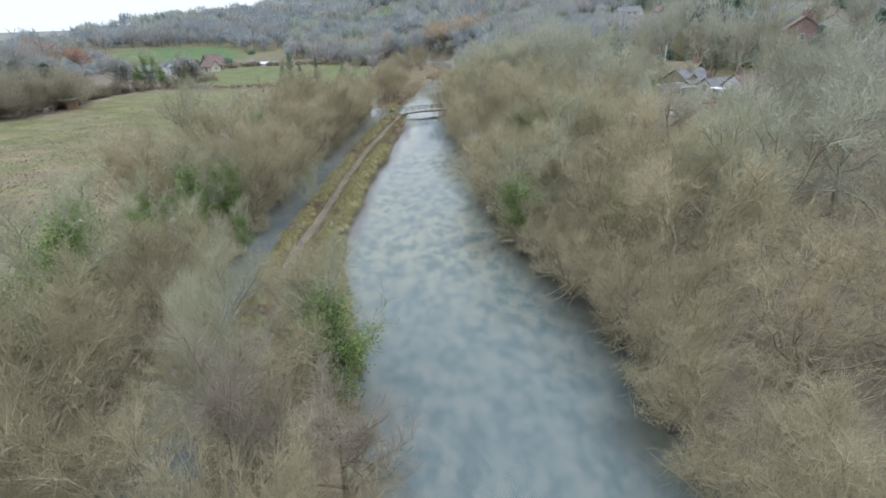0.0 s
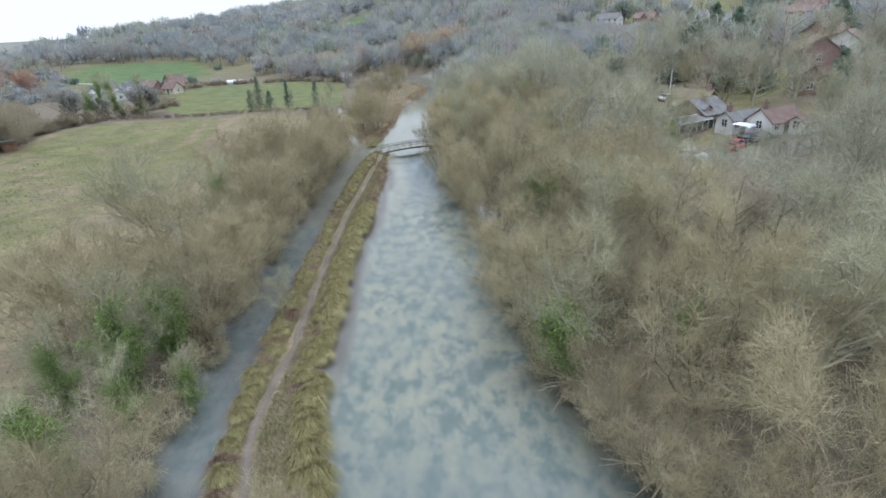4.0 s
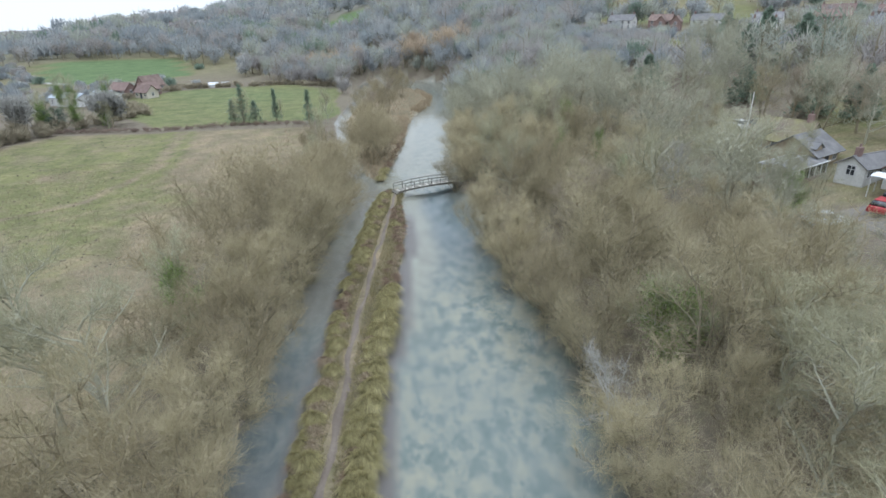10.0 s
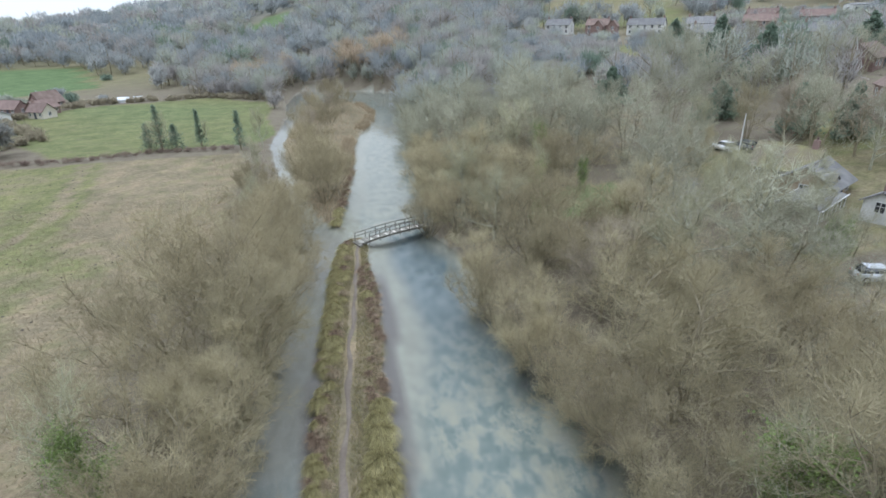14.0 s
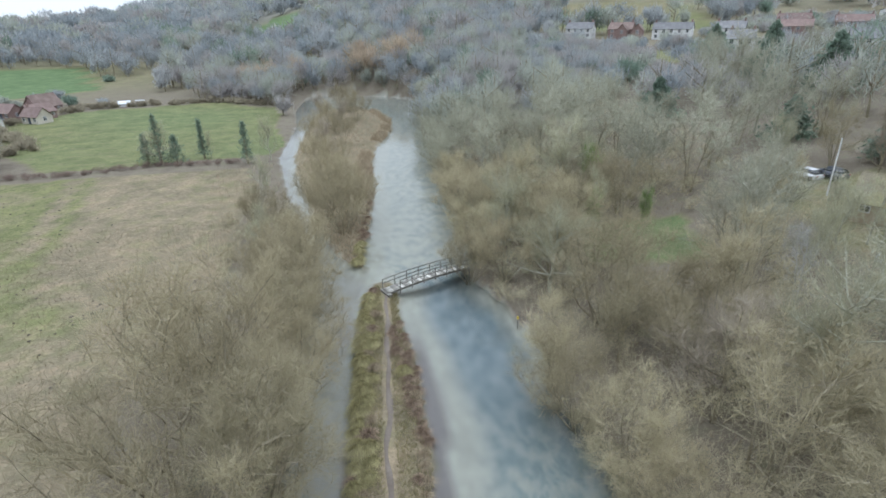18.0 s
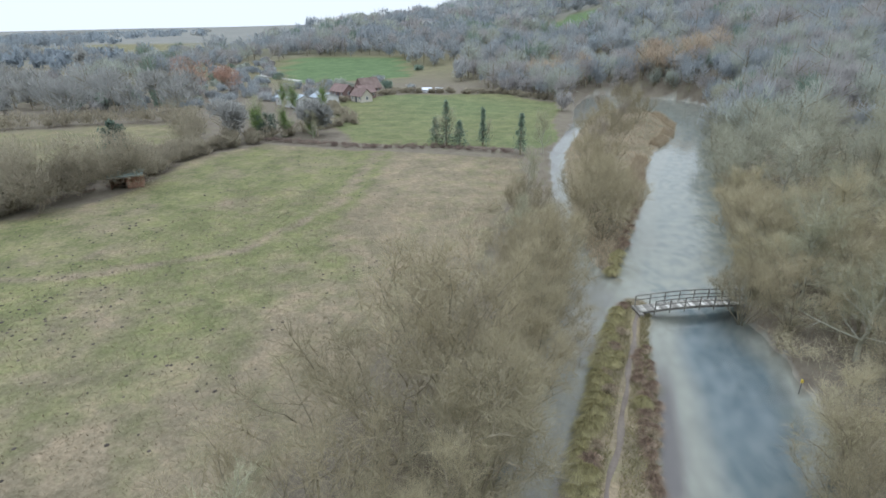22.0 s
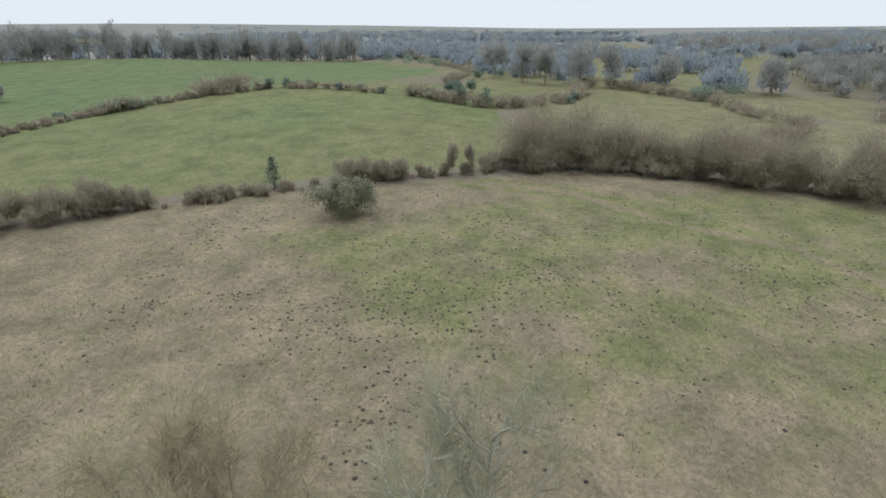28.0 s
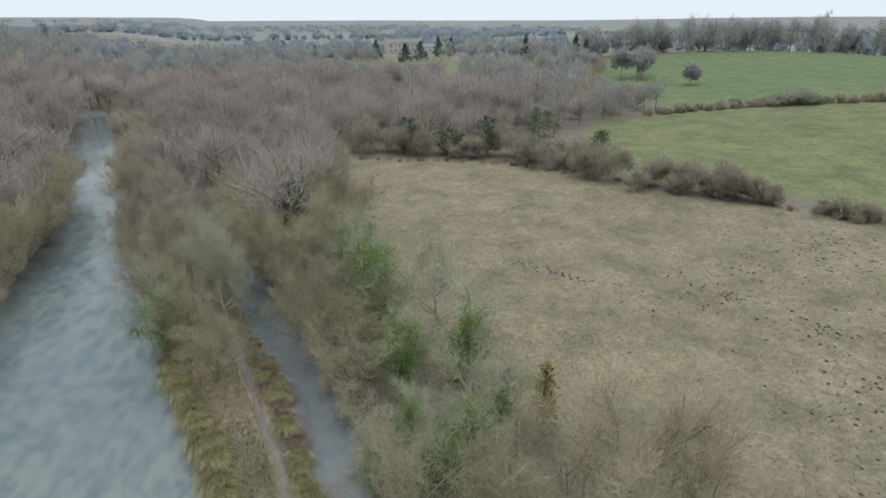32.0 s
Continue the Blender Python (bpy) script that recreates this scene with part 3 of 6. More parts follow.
# east margin: mud and weed, darkened further for tree shade and reflections
bedz[..., 3] = 0.75 * sstep(3.2, 0.2, muddy + 0.9 * wobble(GX, GY, 0.8, 4.0)) * (1 - bedz[..., 1]) * sstep(30, 10, GY) * (GX > strip_right(GY))
att2 = gme.color_attributes.new("bed", "FLOAT_COLOR", "POINT")
att2.data.foreach_set("color", bedz.reshape(-1))


def ground_material():
    m = bpy.data.materials.new("land")
    m.use_nodes = True
    n, k = m.node_tree.nodes, m.node_tree.links
    p = n["Principled BSDF"]
    at = n.new("ShaderNodeAttribute")
    at.attribute_name = "zone"
    sep = n.new("ShaderNodeSeparateColor")
    k.new(at.outputs["Color"], sep.inputs["Color"])
    tc = n.new("ShaderNodeTexCoord")

    def tex(scale, detail=5.0, rough=0.6):
        t = n.new("ShaderNodeTexNoise")
        t.inputs["Scale"].default_value, t.inputs["Detail"].default_value, t.inputs["Roughness"].default_value = scale, detail, rough
        k.new(tc.outputs["Object"], t.inputs["Vector"])
        return t.outputs["Fac"]

    def ramp(fac, *stops):
        r = n.new("ShaderNodeValToRGB")
        while len(r.color_ramp.elements) < len(stops):
            r.color_ramp.elements.new(0.5)
        for e, (pos, col) in zip(r.color_ramp.elements, stops):
            e.position, e.color = pos, (*col, 1)
        k.new(fac, r.inputs["Fac"])
        return r.outputs["Color"]

    def mix(fac, a, b, mode="MIX"):
        x = n.new("ShaderNodeMix")
        x.data_type, x.blend_type = "RGBA", mode
        k.new(a, x.inputs["A"])
        k.new(b, x.inputs["B"])
        if isinstance(fac, float):
            x.inputs["Factor"].default_value = fac
        else:
            k.new(fac, x.inputs["Factor"])
        return x.outputs["Result"]

    broad, mid, fine, bed = tex(0.045, 6), tex(0.35, 6), tex(2.6, 6, 0.75), tex(0.85, 7, 0.66)
    straw = ramp(fine, (0.3, (0.172, 0.14, 0.094)), (0.5, (0.243, 0.203, 0.139)), (0.72, (0.335, 0.283, 0.203)))
    grass = ramp(fine, (0.3, (0.122, 0.13, 0.058)), (0.5, (0.182, 0.188, 0.085)), (0.72, (0.255, 0.248, 0.13)))
    lush = ramp(fine, (0.3, (0.085, 0.135, 0.06)), (0.5, (0.125, 0.18, 0.08)), (0.72, (0.185, 0.235, 0.12)))
    rich = n.new("ShaderNodeMapRange")
    rich.inputs["From Min"].default_value, rich.inputs["From Max"].default_value = 0.95, 1.4
    k.new(sep.outputs[0], rich.inputs["Value"])
    grass = mix(rich.outputs["Result"], grass, lush)
    patchy = n.new("ShaderNodeMath")
    patchy.operation = "MULTIPLY_ADD"
    patchy.inputs[1].default_value, patchy.inputs[2].default_value = 2.2, -1.1
    k.new(mid, patchy.inputs[0])
    add = n.new("ShaderNodeMath")
    add.operation, add.use_clamp = "ADD", True
    k.new(sep.outputs[0], add.inputs[0])
    k.new(patchy.outputs[0], add.inputs[1])
    meadow = mix(add.outputs[0], straw, grass)
    tint = ramp(tex(0.16, 6, 0.68), (0.36, (0.7, 0.72, 0.68)), (0.5, (0.9, 0.9, 0.87)), (0.64, (1.08, 1.05, 1.0)))
    meadow = mix(1.0, meadow, ramp(tex(1.1, 5, 0.7), (0.36, (0.82, 0.83, 0.8)), (0.62, (1.12, 1.1, 1.07))), "MULTIPLY")
    meadow = mix(1.0, meadow, tint, "MULTIPLY")
    litter = ramp(mid, (0.35, (0.13, 0.11, 0.08)), (0.55, (0.19, 0.165, 0.12)), (0.7, (0.18, 0.175, 0.10)))
    litter = mix(0.35, litter, ramp(fine, (0.3, (0.09, 0.075, 0.055)), (0.7, (0.27, 0.23, 0.17))))
    dry = mix(sep.outputs[1], meadow, litter)
    # painted haze: distant ground fades to a plain grey
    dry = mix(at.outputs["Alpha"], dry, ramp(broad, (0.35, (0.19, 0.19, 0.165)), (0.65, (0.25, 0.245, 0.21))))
    at2 = n.new("ShaderNodeAttribute")
    at2.attribute_name = "bed"
    sep2 = n.new("ShaderNodeSeparateColor")
    k.new(at2.outputs["Color"], sep2.inputs["Color"])
    flow = n.new("ShaderNodeMapping")
    flow.inputs["Scale"].default_value = (1.0, 0.6, 1.0)
    k.new(tc.outputs["Object"], flow.inputs["Vector"])
    k.new(flow.outputs["Vector"], bed.node.inputs["Vector"])
    weed = ramp(bed, (0.37, (0.165, 0.205, 0.18)), (0.455, (0.225, 0.258, 0.225)), (0.5, (0.325, 0.33, 0.265)), (0.62, (0.445, 0.405, 0.295)))
    weed = mix(ramp(broad, (0.42, (0.08, 0.08, 0.08)), (0.66, (0.6, 0.6, 0.6))), weed, ramp(bed, (0.3, (0.24, 0.275, 0.265)), (0.7, (0.31, 0.325, 0.285))))
    deep = ramp(bed, (0.35, (0.135, 0.17, 0.18)), (0.65, (0.215, 0.25, 0.25)))
    pale = ramp(bed, (0.35, (0.33, 0.32, 0.26)), (0.65, (0.42, 0.405, 0.33)))
    silt = ramp(fine, (0.3, (0.18, 0.158, 0.142)), (0.7, (0.25, 0.222, 0.2)))
    weed = mix(0.2, weed, ramp(fine, (0.32, (0.17, 0.215, 0.225)), (0.7, (0.42, 0.42, 0.36))))
    weed = mix(sep2.outputs[2], weed, deep)
    weed = mix(sep2.outputs[1], weed, pale)
    weed = mix(sep2.outputs[0], weed, silt)
    # mud and weed tones with the bank trees' shade painted in
    weed = mix(at2.outputs["Alpha"], weed, ramp(mid, (0.35, (0.07, 0.06, 0.052)), (0.5, (0.115, 0.108, 0.08)), (0.65, (0.15, 0.155, 0.098))))
    k.new(mix(sep.outputs[2], dry, weed), p.inputs["Base Color"])
    p.inputs["Roughness"].default_value, p.inputs["Specular IOR Level"].default_value = 0.95, 0.15
    bp = n.new("ShaderNodeBump")
    bp.inputs["Strength"].default_value, bp.inputs["Distance"].default_value = 0.35, 0.08
    k.new(fine, bp.inputs["Height"])
    k.new(bp.outputs["Normal"], p.inputs["Normal"])
    return m


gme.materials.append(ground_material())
tagged(new("ground", gme), "rough straw-coloured and green winter meadow, wood floor, haze-greyed far ground and chalk river bed", "ground", kind="structure")


def water_material():
    m = bpy.data.materials.new("river_water")
    m.use_nodes = True
    n, k = m.node_tree.nodes, m.node_tree.links
    n.remove(n["Principled BSDF"])
    clear, gloss, mixer, fres = n.new("ShaderNodeBsdfTransparent"), n.new("ShaderNodeBsdfGlossy"), n.new("ShaderNodeMixShader"), n.new("ShaderNodeFresnel")
    clear.inputs["Color"].default_value = (0.93, 0.95, 0.95, 1)
    gloss.inputs["Roughness"].default_value = 0.08
    fres.inputs["IOR"].default_value = 1.45
    tc, a, b, bp = n.new("ShaderNodeTexCoord"), n.new("ShaderNodeTexNoise"), n.new("ShaderNodeTexNoise"), n.new("ShaderNodeBump")
    a.inputs["Scale"].default_value, a.inputs["Detail"].default_value = 2.2, 5
    k.new(tc.outputs["Object"], a.inputs["Vector"])
    bp.inputs["Strength"].default_value, bp.inputs["Distance"].default_value = 0.13, 0.03
    b.inputs["Scale"].default_value, b.inputs["Detail"].default_value = 0.35, 3
    both = n.new("ShaderNodeMath")
    both.operation = "MULTIPLY"
    k.new(tc.outputs["Object"], b.inputs["Vector"])
    k.new(a.outputs["Fac"], both.inputs[0])
    k.new(b.outputs["Fac"], both.inputs[1])
    k.new(both.outputs[0], bp.inputs["Height"])
    for x in (gloss, fres):
        k.new(bp.outputs["Normal"], x.inputs["Normal"])
    k.new(fres.outputs["Fac"], mixer.inputs["Fac"])
    k.new(clear.outputs[0], mixer.inputs[1])
    k.new(gloss.outputs[0], mixer.inputs[2])
    k.new(mixer.outputs[0], n["Material Output"].inputs["Surface"])
    return m


WATER = water_material()
wy = np.arange(-250, 186, 4.0)
wv, wf = [], []
for i, y in enumerate(wy):
    wv += [(float(min(bank_left(y), -12 if y > 120 else 99)) - 2.5, float(y), 0.0), (float(bank_right(y)) + 3 if y < 172 else 34.0, float(y), 0.0)]
    if i:
        wf.append((2 * i - 2, 2 * i - 1, 2 * i + 1, 2 * i))
tagged(new("water", mesh_of("water", wv, wf, WATER)), "clear shallow chalk river and side channel reflecting pale sky", "river", kind="structure")

# the trodden path along the strip between the two channels
py = np.arange(-124, 1.6, 0.8)
pv, pf = [], []
for i, y in enumerate(py):
    w = 0.16 + 0.05 * math.sin(y * 1.7) + 0.04 * math.sin(y * 0.6) + 0.09 * float(sstep(-35, -60, y))
    c = float(path_x(y)) + 0.12 * math.sin(y * 0.9) + 0.16 * math.sin(y * 0.37 + 1.0)
    z = max(gz(c, y), gz(c - w, y), gz(c + w, y), 0.3) + 0.05
    pv += [(c - w - 0.08, y, z - 0.1), (c - w, y, z), (c, y, z - 0.02), (c + w, y, z), (c + w + 0.08, y, z - 0.1)]
    if i:
        pf += [(5 * i - 5 + j, 5 * i - 4 + j, 5 * i + 1 + j, 5 * i + j) for j in range(4)]
tagged(new("footpath", mesh_of("footpath", pv, pf, PATHMUD, True)), "narrow trodden mud footpath between the channels", "path", kind="structure")

# ---- trees ----
RIVERSIDE = "bare riverside trees"
T_DOME = [tree_thing("willow_bush", "bare grey-brown willow, many stems fanning into a dome", "tree", RIVERSIDE, BARK, TWIG_DARK, seed=10 + i, height=6.8, spread=4.2, stems=11, limbs=33, branches=7, twigs=18, lean=0.9, twig_len=1.2, twig_w=0.017, clear=0.3, fan=0.95) for i in range(3)]
T_WILLOW = [tree_thing("willow_tree", "bare brown willow with a dense twiggy crown", "tree", RIVERSIDE, BARK, TWIG, seed=20 + i, height=8.5, spread=4.6, stems=4, limbs=20, branches=10, twigs=19, lean=0.45, twig_len=1.2, twig_w=0.017, clear=0.15) for i in range(3)]
T_OLIVE = [tree_thing("ash_tree", "bare grey-green lichened tree with spreading branches", "tree", RIVERSIDE, PALE_BARK, TWIG_OLIVE, seed=30 + i, height=9.5, spread=5.0, stems=1, limbs=15, branches=12, twigs=17, lean=0.3, twig_len=1.1, twig_w=0.017, clear=0.22) for i in range(3)]
T_ALDER = [tree_thing("alder_tree", "bare purplish-brown alder with fine upright twigs", "tree", RIVERSIDE, BARK, TWIG_RED, seed=50 + i, height=9.5, spread=3.8, stems=1, limbs=17, branches=10, twigs=18, lean=0.5, twig_len=1.05, twig_w=0.017, clear=0.15) for i in range(2)]
T_IVY = [tree_thing("ivy_clad_tree", "bare tree with its trunk and limbs wrapped in green ivy", "tree", RIVERSIDE, PALE_BARK, TWIG_OLIVE, ivy=(9500, 6800)[i], seed=70 + i, height=9, spread=4.2, stems=2, limbs=14, branches=9, twigs=13, lean=0.35, twig_len=1.1, twig_w=0.02, clear=0.2, ivy_top=(0.85, 0.65)[i], ivy_reach=0.6) for i in range(2)]
T_LIGHT = [tree_thing("willow_tree", "bare brown willow deep in the wood", "tree", RIVERSIDE, BARK, TWIG_HAZED, seed=120 + i, height=8.5, spread=4.8, stems=3, limbs=14, branches=6, twigs=12, lean=0.45, twig_len=1.5, twig_w=0.036, clear=0.15) for i in range(2)] + [tree_thing("ash_tree", "bare grey-green tree deep in the wood", "tree", RIVERSIDE, PALE_BARK, TWIG_HAZED, seed=130 + i, height=9.5, spread=5.0, stems=1, limbs=13, branches=7, twigs=12, lean=0.3, twig_len=1.4, twig_w=0.036, clear=0.22) for i in range(2)]
T_DEAD = [tree_thing("dead_tree", "small bleached dead tree with bare white limbs", "tree", RIVERSIDE, WHITE_BARK, WHITE_BARK, seed=90, height=6.5, spread=3.2, stems=2, limbs=12, branches=8, twigs=9, lean=0.4, twig_len=0.8, twig_w=0.022, clear=0.2)]
placed, used = [(-4.9, -110.5)], set()


def plant(base, x, y, scale=1.0, wide=1.0, turn=None, label=""):
    """Stands a copy of a tree on the ground; the first one is the base itself."""
    rz = random.uniform(0, 360) if turn is None else turn
    m = pose(x, y, gz(x, y) - 0.05, random.uniform(-3, 3), random.uniform(-3, 3), rz)
    if base.name not in used:
        used.add(base.name)
        ob = base
        ob.matrix_basis = m
    else:
        ob = copy_thing(base, m)
    ob.scale = (scale * wide, scale * wide, scale)
    if label:
        ob["label"] = label
    placed.append((x, y))
    return ob


def clear_of(x, y, gap):
    return all((x - a) ** 2 + (y - b) ** 2 > gap * gap for a, b in placed)


# gardens, car park, house plots and lawns stay open
CLEAR = [[(36, -54), (92, -50), (92, -24), (46, -24)], [(50, -26), (76, -28), (76, 2), (64, 14), (58, 4)], [(26, -15), (38, -15), (47, 9), (32, 9)]]
rg = np.random.default_rng(5)
random.seed(7)


def scatter(x0, x1, y0, y1, gap, pick, ok, size=(0.8, 1.15)):
    for gyy in np.arange(y0, y1, gap):
        for gxx in np.arange(x0, x1, gap):
            x, y = gxx + rg.uniform(-0.4, 0.4) * gap, gyy + rg.uniform(-0.4, 0.4) * gap
            if ok(x, y) and clear_of(x, y, gap * 0.62) and not any(in_poly(np.array(x), np.array(y), c) for c in CLEAR):
                plant(T_LIGHT[rg.integers(4)] if x > 40 or y > 28 else pick(), x, y, rg.uniform(*size), rg.uniform(1.0, 1.3))


def mixed(*pairs):
    pool = [s for n, s in pairs for _ in range(n)]

    def pick():
        s = pool[rg.integers(len(pool))]
        return s[rg.integers(len(s))]

    return pick


# trees that stand out
for base, x, y, s, w in (
    (T_DEAD[0], 19.4, -53.5, 0.95, 1.0), (T_DEAD[0], 42.5, -14.5, 1.1, 1.05),
    (T_OLIVE[0], 24.5, -69.0, 1.0, 1.15), (T_IVY[0], 28.5, -74, 0.8, 0.9),
    (T_IVY[1], 33.0, 9.5, 0.95, 0.7), (T_IVY[0], 39.5, 8.0, 0.7, 0.6),
    (T_IVY[0], -9.8, -90.2, 1.2, 1.0), (T_IVY[1], -7.6, -76.5, 0.6, 1.1), (T_IVY[1], -12, -74.5, 0.8, 0.9), (T_IVY[0], -9.6, -94.5, 0.9, 1.15), (T_IVY[1], -14.5, -130, 1.0, 0.7),
    (T_IVY[1], 8.2, -96.0, 0.95, 1.1), (T_OLIVE[2], 4.4, -101.5, 1.0, 0.65), (T_ALDER[0], 6.0, -105, 1.0, 0.9), (T_WILLOW[1], 7.2, -109, 1.0, 0.8), (T_WILLOW[0], -8.0, -101, 1.15, 1.1), (T_OLIVE[0], 1.8, -98.0, 0.95, 0.6), (T_IVY[0], -8.5, -81, 0.85, 1.0),
    (T_DOME[0], -10.6, -15.0, 1.5, 1.2), (T_DOME[1], -10.8, -24.0, 1.45, 1.2), (T_DOME[2], -12.2, -33.0, 1.3, 1.2),
    (T_DOME[1], 0.8, 20.0, 1.15, 1.15), (T_DOME[0], -1.2, 25.5, 1.15, 1.05), (T_DOME[2], 2.4, 26.0, 1.0, 1.0), (T_DOME[0], 1.0, 32.0, 1.05, 1.1), (T_DOME[2], -9.6, 21.0, 1.0, 0.8), (T_OLIVE[0], -8.6, 11.0, 0.8, 0.7), (T_DOME[2], -8.0, 2.0, 0.9, 0.85), (T_OLIVE[1], -11, 33, 0.9, 0.7),
    (T_DOME[0], -0.5, 38, 0.95, 0.8), (T_DOME[1], 0.5, 52, 0.95, 0.85), (T_ALDER[0], -1.5, 66, 0.9, 1.0), (T_DOME[1], 2.5, 78, 1.0, 0.9), (T_ALDER[1], 3, 92, 0.9, 1.1), (T_DOME[2], 7, 104, 1.0, 1.0), (T_DOME[0], 5, 120, 1.1, 1.1), (T_ALDER[0], -3, 108, 0.9, 1.1), (T_DOME[0], -3.5, 60, 0.9, 0.9), (T_DOME[1], -4, 82, 1.0, 0.9), (T_DOME[2], -2, 45, 0.8, 0.8), (T_DOME[0], 0, 98, 1.0, 1.0), (T_OLIVE[2], 51, -9, 0.95, 0.8), (T_WILLOW[1], 55.5, 3.5, 0.9, 0.8), (T_OLIVE[1], 60, 10, 1.0, 0.8), (T_ALDER[0], 71, 5, 1.1, 0.9), (T_ALDER[1], 75.5, -3.5, 1.1, 1.0), (T_OLIVE[0], 67.5, -34, 1.0, 0.9), (T_WILLOW[0], 70, 11, 1.0, 0.9), (T_OLIVE[1], 77, -13, 1.2, 0.9), (T_IVY[0], 49.5, -26.5, 0.8, 0.8),
):
    plant(base, x, y, s, w)
# trees that stood out along the strip and over the ivy
for base, x, y, sc, w in ((T_OLIVE[0], -1.0, -62.5, 0.5, 0.9), (T_WILLOW[1], 3.9, -88.5, 0.65, 1.0), (T_WILLOW[0], 5.6, -92, 0.8, 1.0), (T_OLIVE[2], 3.0, -96.5, 1.05, 0.7), (T_WILLOW[1], 5.2, -100.5, 0.85, 1.1), (T_ALDER[1], 9.5, -103.5, 0.8, 1.2), (T_WILLOW[0], 3.4, -106.0, 0.9, 1.1), (T_DOME[1], 9.8, -109.5, 0.9, 1.1), (T_DOME[0], -8.4, -101.5, 1.0, 1.1), (T_DOME[2], -10, -111, 1.2, 1.2), (T_IVY[1], -13.5, -82, 1.0, 1.1), (T_IVY[0], -9.2, -72.8, 0.75, 1.0), (T_IVY[1], -4.9, -74.2, 0.6, 0.8), (T_IVY[0], -9.0, -65.5, 0.75, 1.0), (T_IVY[1], 21.6, -74.4, 0.95, 1.1), (T_IVY[0], 38.6, 19.8, 1.1, 0.9), (T_IVY[1], 41, -92, 1.0, 1.0), (T_IVY[0], -10.2, -98.5, 1.1, 1.1), (T_IVY[1], -11.2, -71.5, 1.05, 1.0), (T_IVY[0], -7.2, -70.2, 0.9, 0.9), (T_IVY[1], -15.2, -133.5, 1.0, 0.7), (T_OLIVE[1], 50, -14.5, 0.8, 0.8), (T_OLIVE[2], 54, -19.5, 0.75, 0.8), (T_OLIVE[0], 56, -17.5, 0.6, 0.7), (T_OLIVE[1], 61.5, -11.5, 0.6, 0.6), (T_OLIVE[0], 46.5, -11, 0.85, 0.8), (T_OLIVE[2], 48.5, -19.5, 0.7, 0.8), (T_OLIVE[1], 56.5, -8, 0.75, 0.7), (T_LIGHT[2], 50.5, -22.5, 0.75, 0.9), (T_LIGHT[3], 47.5, -27.5, 0.75, 0.9), (T_LIGHT[1], 53.5, -25.0, 0.55, 0.9), (T_LIGHT[0], 44.5, -34.5, 0.65, 1.0), (T_LIGHT[2], 43.5, -40, 0.7, 1.0), (T_LIGHT[1], 47.5, -44.5, 0.75, 1.0), (T_LIGHT[3], 46, -29.5, 0.6, 1.0), (T_LIGHT[2], 51, -38, 0.6, 0.9), (T_LIGHT[0], 55, -43, 0.65, 1.0)):
    plant(base, x, y, sc, w)
# willows leaning over the water from both banks
for y in np.arange(-124, 14, 4.4):
    x = float(bank_left(y)) - rg.uniform(0.3, 1.6)
    if clear_of(x, y, 2.6):
        plant(T_DOME[rg.integers(3)] if rg.uniform() < 0.6 else T_WILLOW[rg.integers(3)], x, y, rg.uniform(0.8, 1.1), rg.uniform(1.0, 1.3))
for y in np.arange(-153, 124, 5.0):
    x = float(bank_right(y)) + rg.uniform(-0.3, 1.0)
    if clear_of(x, y, 3.0) and not -16 < y < 2:
        pool = T_LIGHT if y > 40 else (T_DOME if rg.uniform() < 0.55 else T_WILLOW)
        plant(pool[rg.integers(len(pool))], x, y, rg.uniform(0.75, 1.1), rg.uniform(0.95, 1.25))
# the wood on the east bank
scatter(20, 62, -124, 68, 7.2, mixed((5, T_WILLOW), (5, T_DOME), (4, T_OLIVE), (3, T_ALDER), (1, T_IVY)), lambda x, y: x > bank_right(y) + 3.5, (1.0, 1.4))
scatter(20, 44, -80, 12, 5.4, mixed((5, T_WILLOW), (3, T_DOME), (2, T_OLIVE)), lambda x, y: x > bank_right(y) + 3.0, (0.8, 1.1))
# between the side channel and the meadow
scatter(-18, -3, -126, 34, 5.8, mixed((6, T_DOME), (5, T_WILLOW), (3, T_OLIVE), (1, T_IVY)), lambda x, y: max(bank_left(y) - 12.5, np.interp(y, [-50, -40, -27, -14, 1, 17, 34], [-17.5, -14, -12.2, -13, -9.5, -9, -11])) < x < bank_left(y) - 1.3, (0.95, 1.3))
# low scrub before the car park and the lawn
for x, y in itertools.product(np.arange(37, 90, 4.6), np.arange(-52, -36, 4.4)):
    x, y = x + rg.uniform(-1.6, 1.6), y + rg.uniform(-1.6, 1.6)
    if clear_of(x, y, 2.6):
        plant(T_LIGHT[rg.integers(4)], x, y, rg.uniform(0.42, 0.6) + 0.25 * (x > 66), rg.uniform(1.0, 1.3))
for x, y in ((28, -12.5), (32, -13), (36, -12), (29, -8.5)):
    plant(T_DOME[rg.integers(3)], x, y, rg.uniform(0.45, 0.55), 1.2)
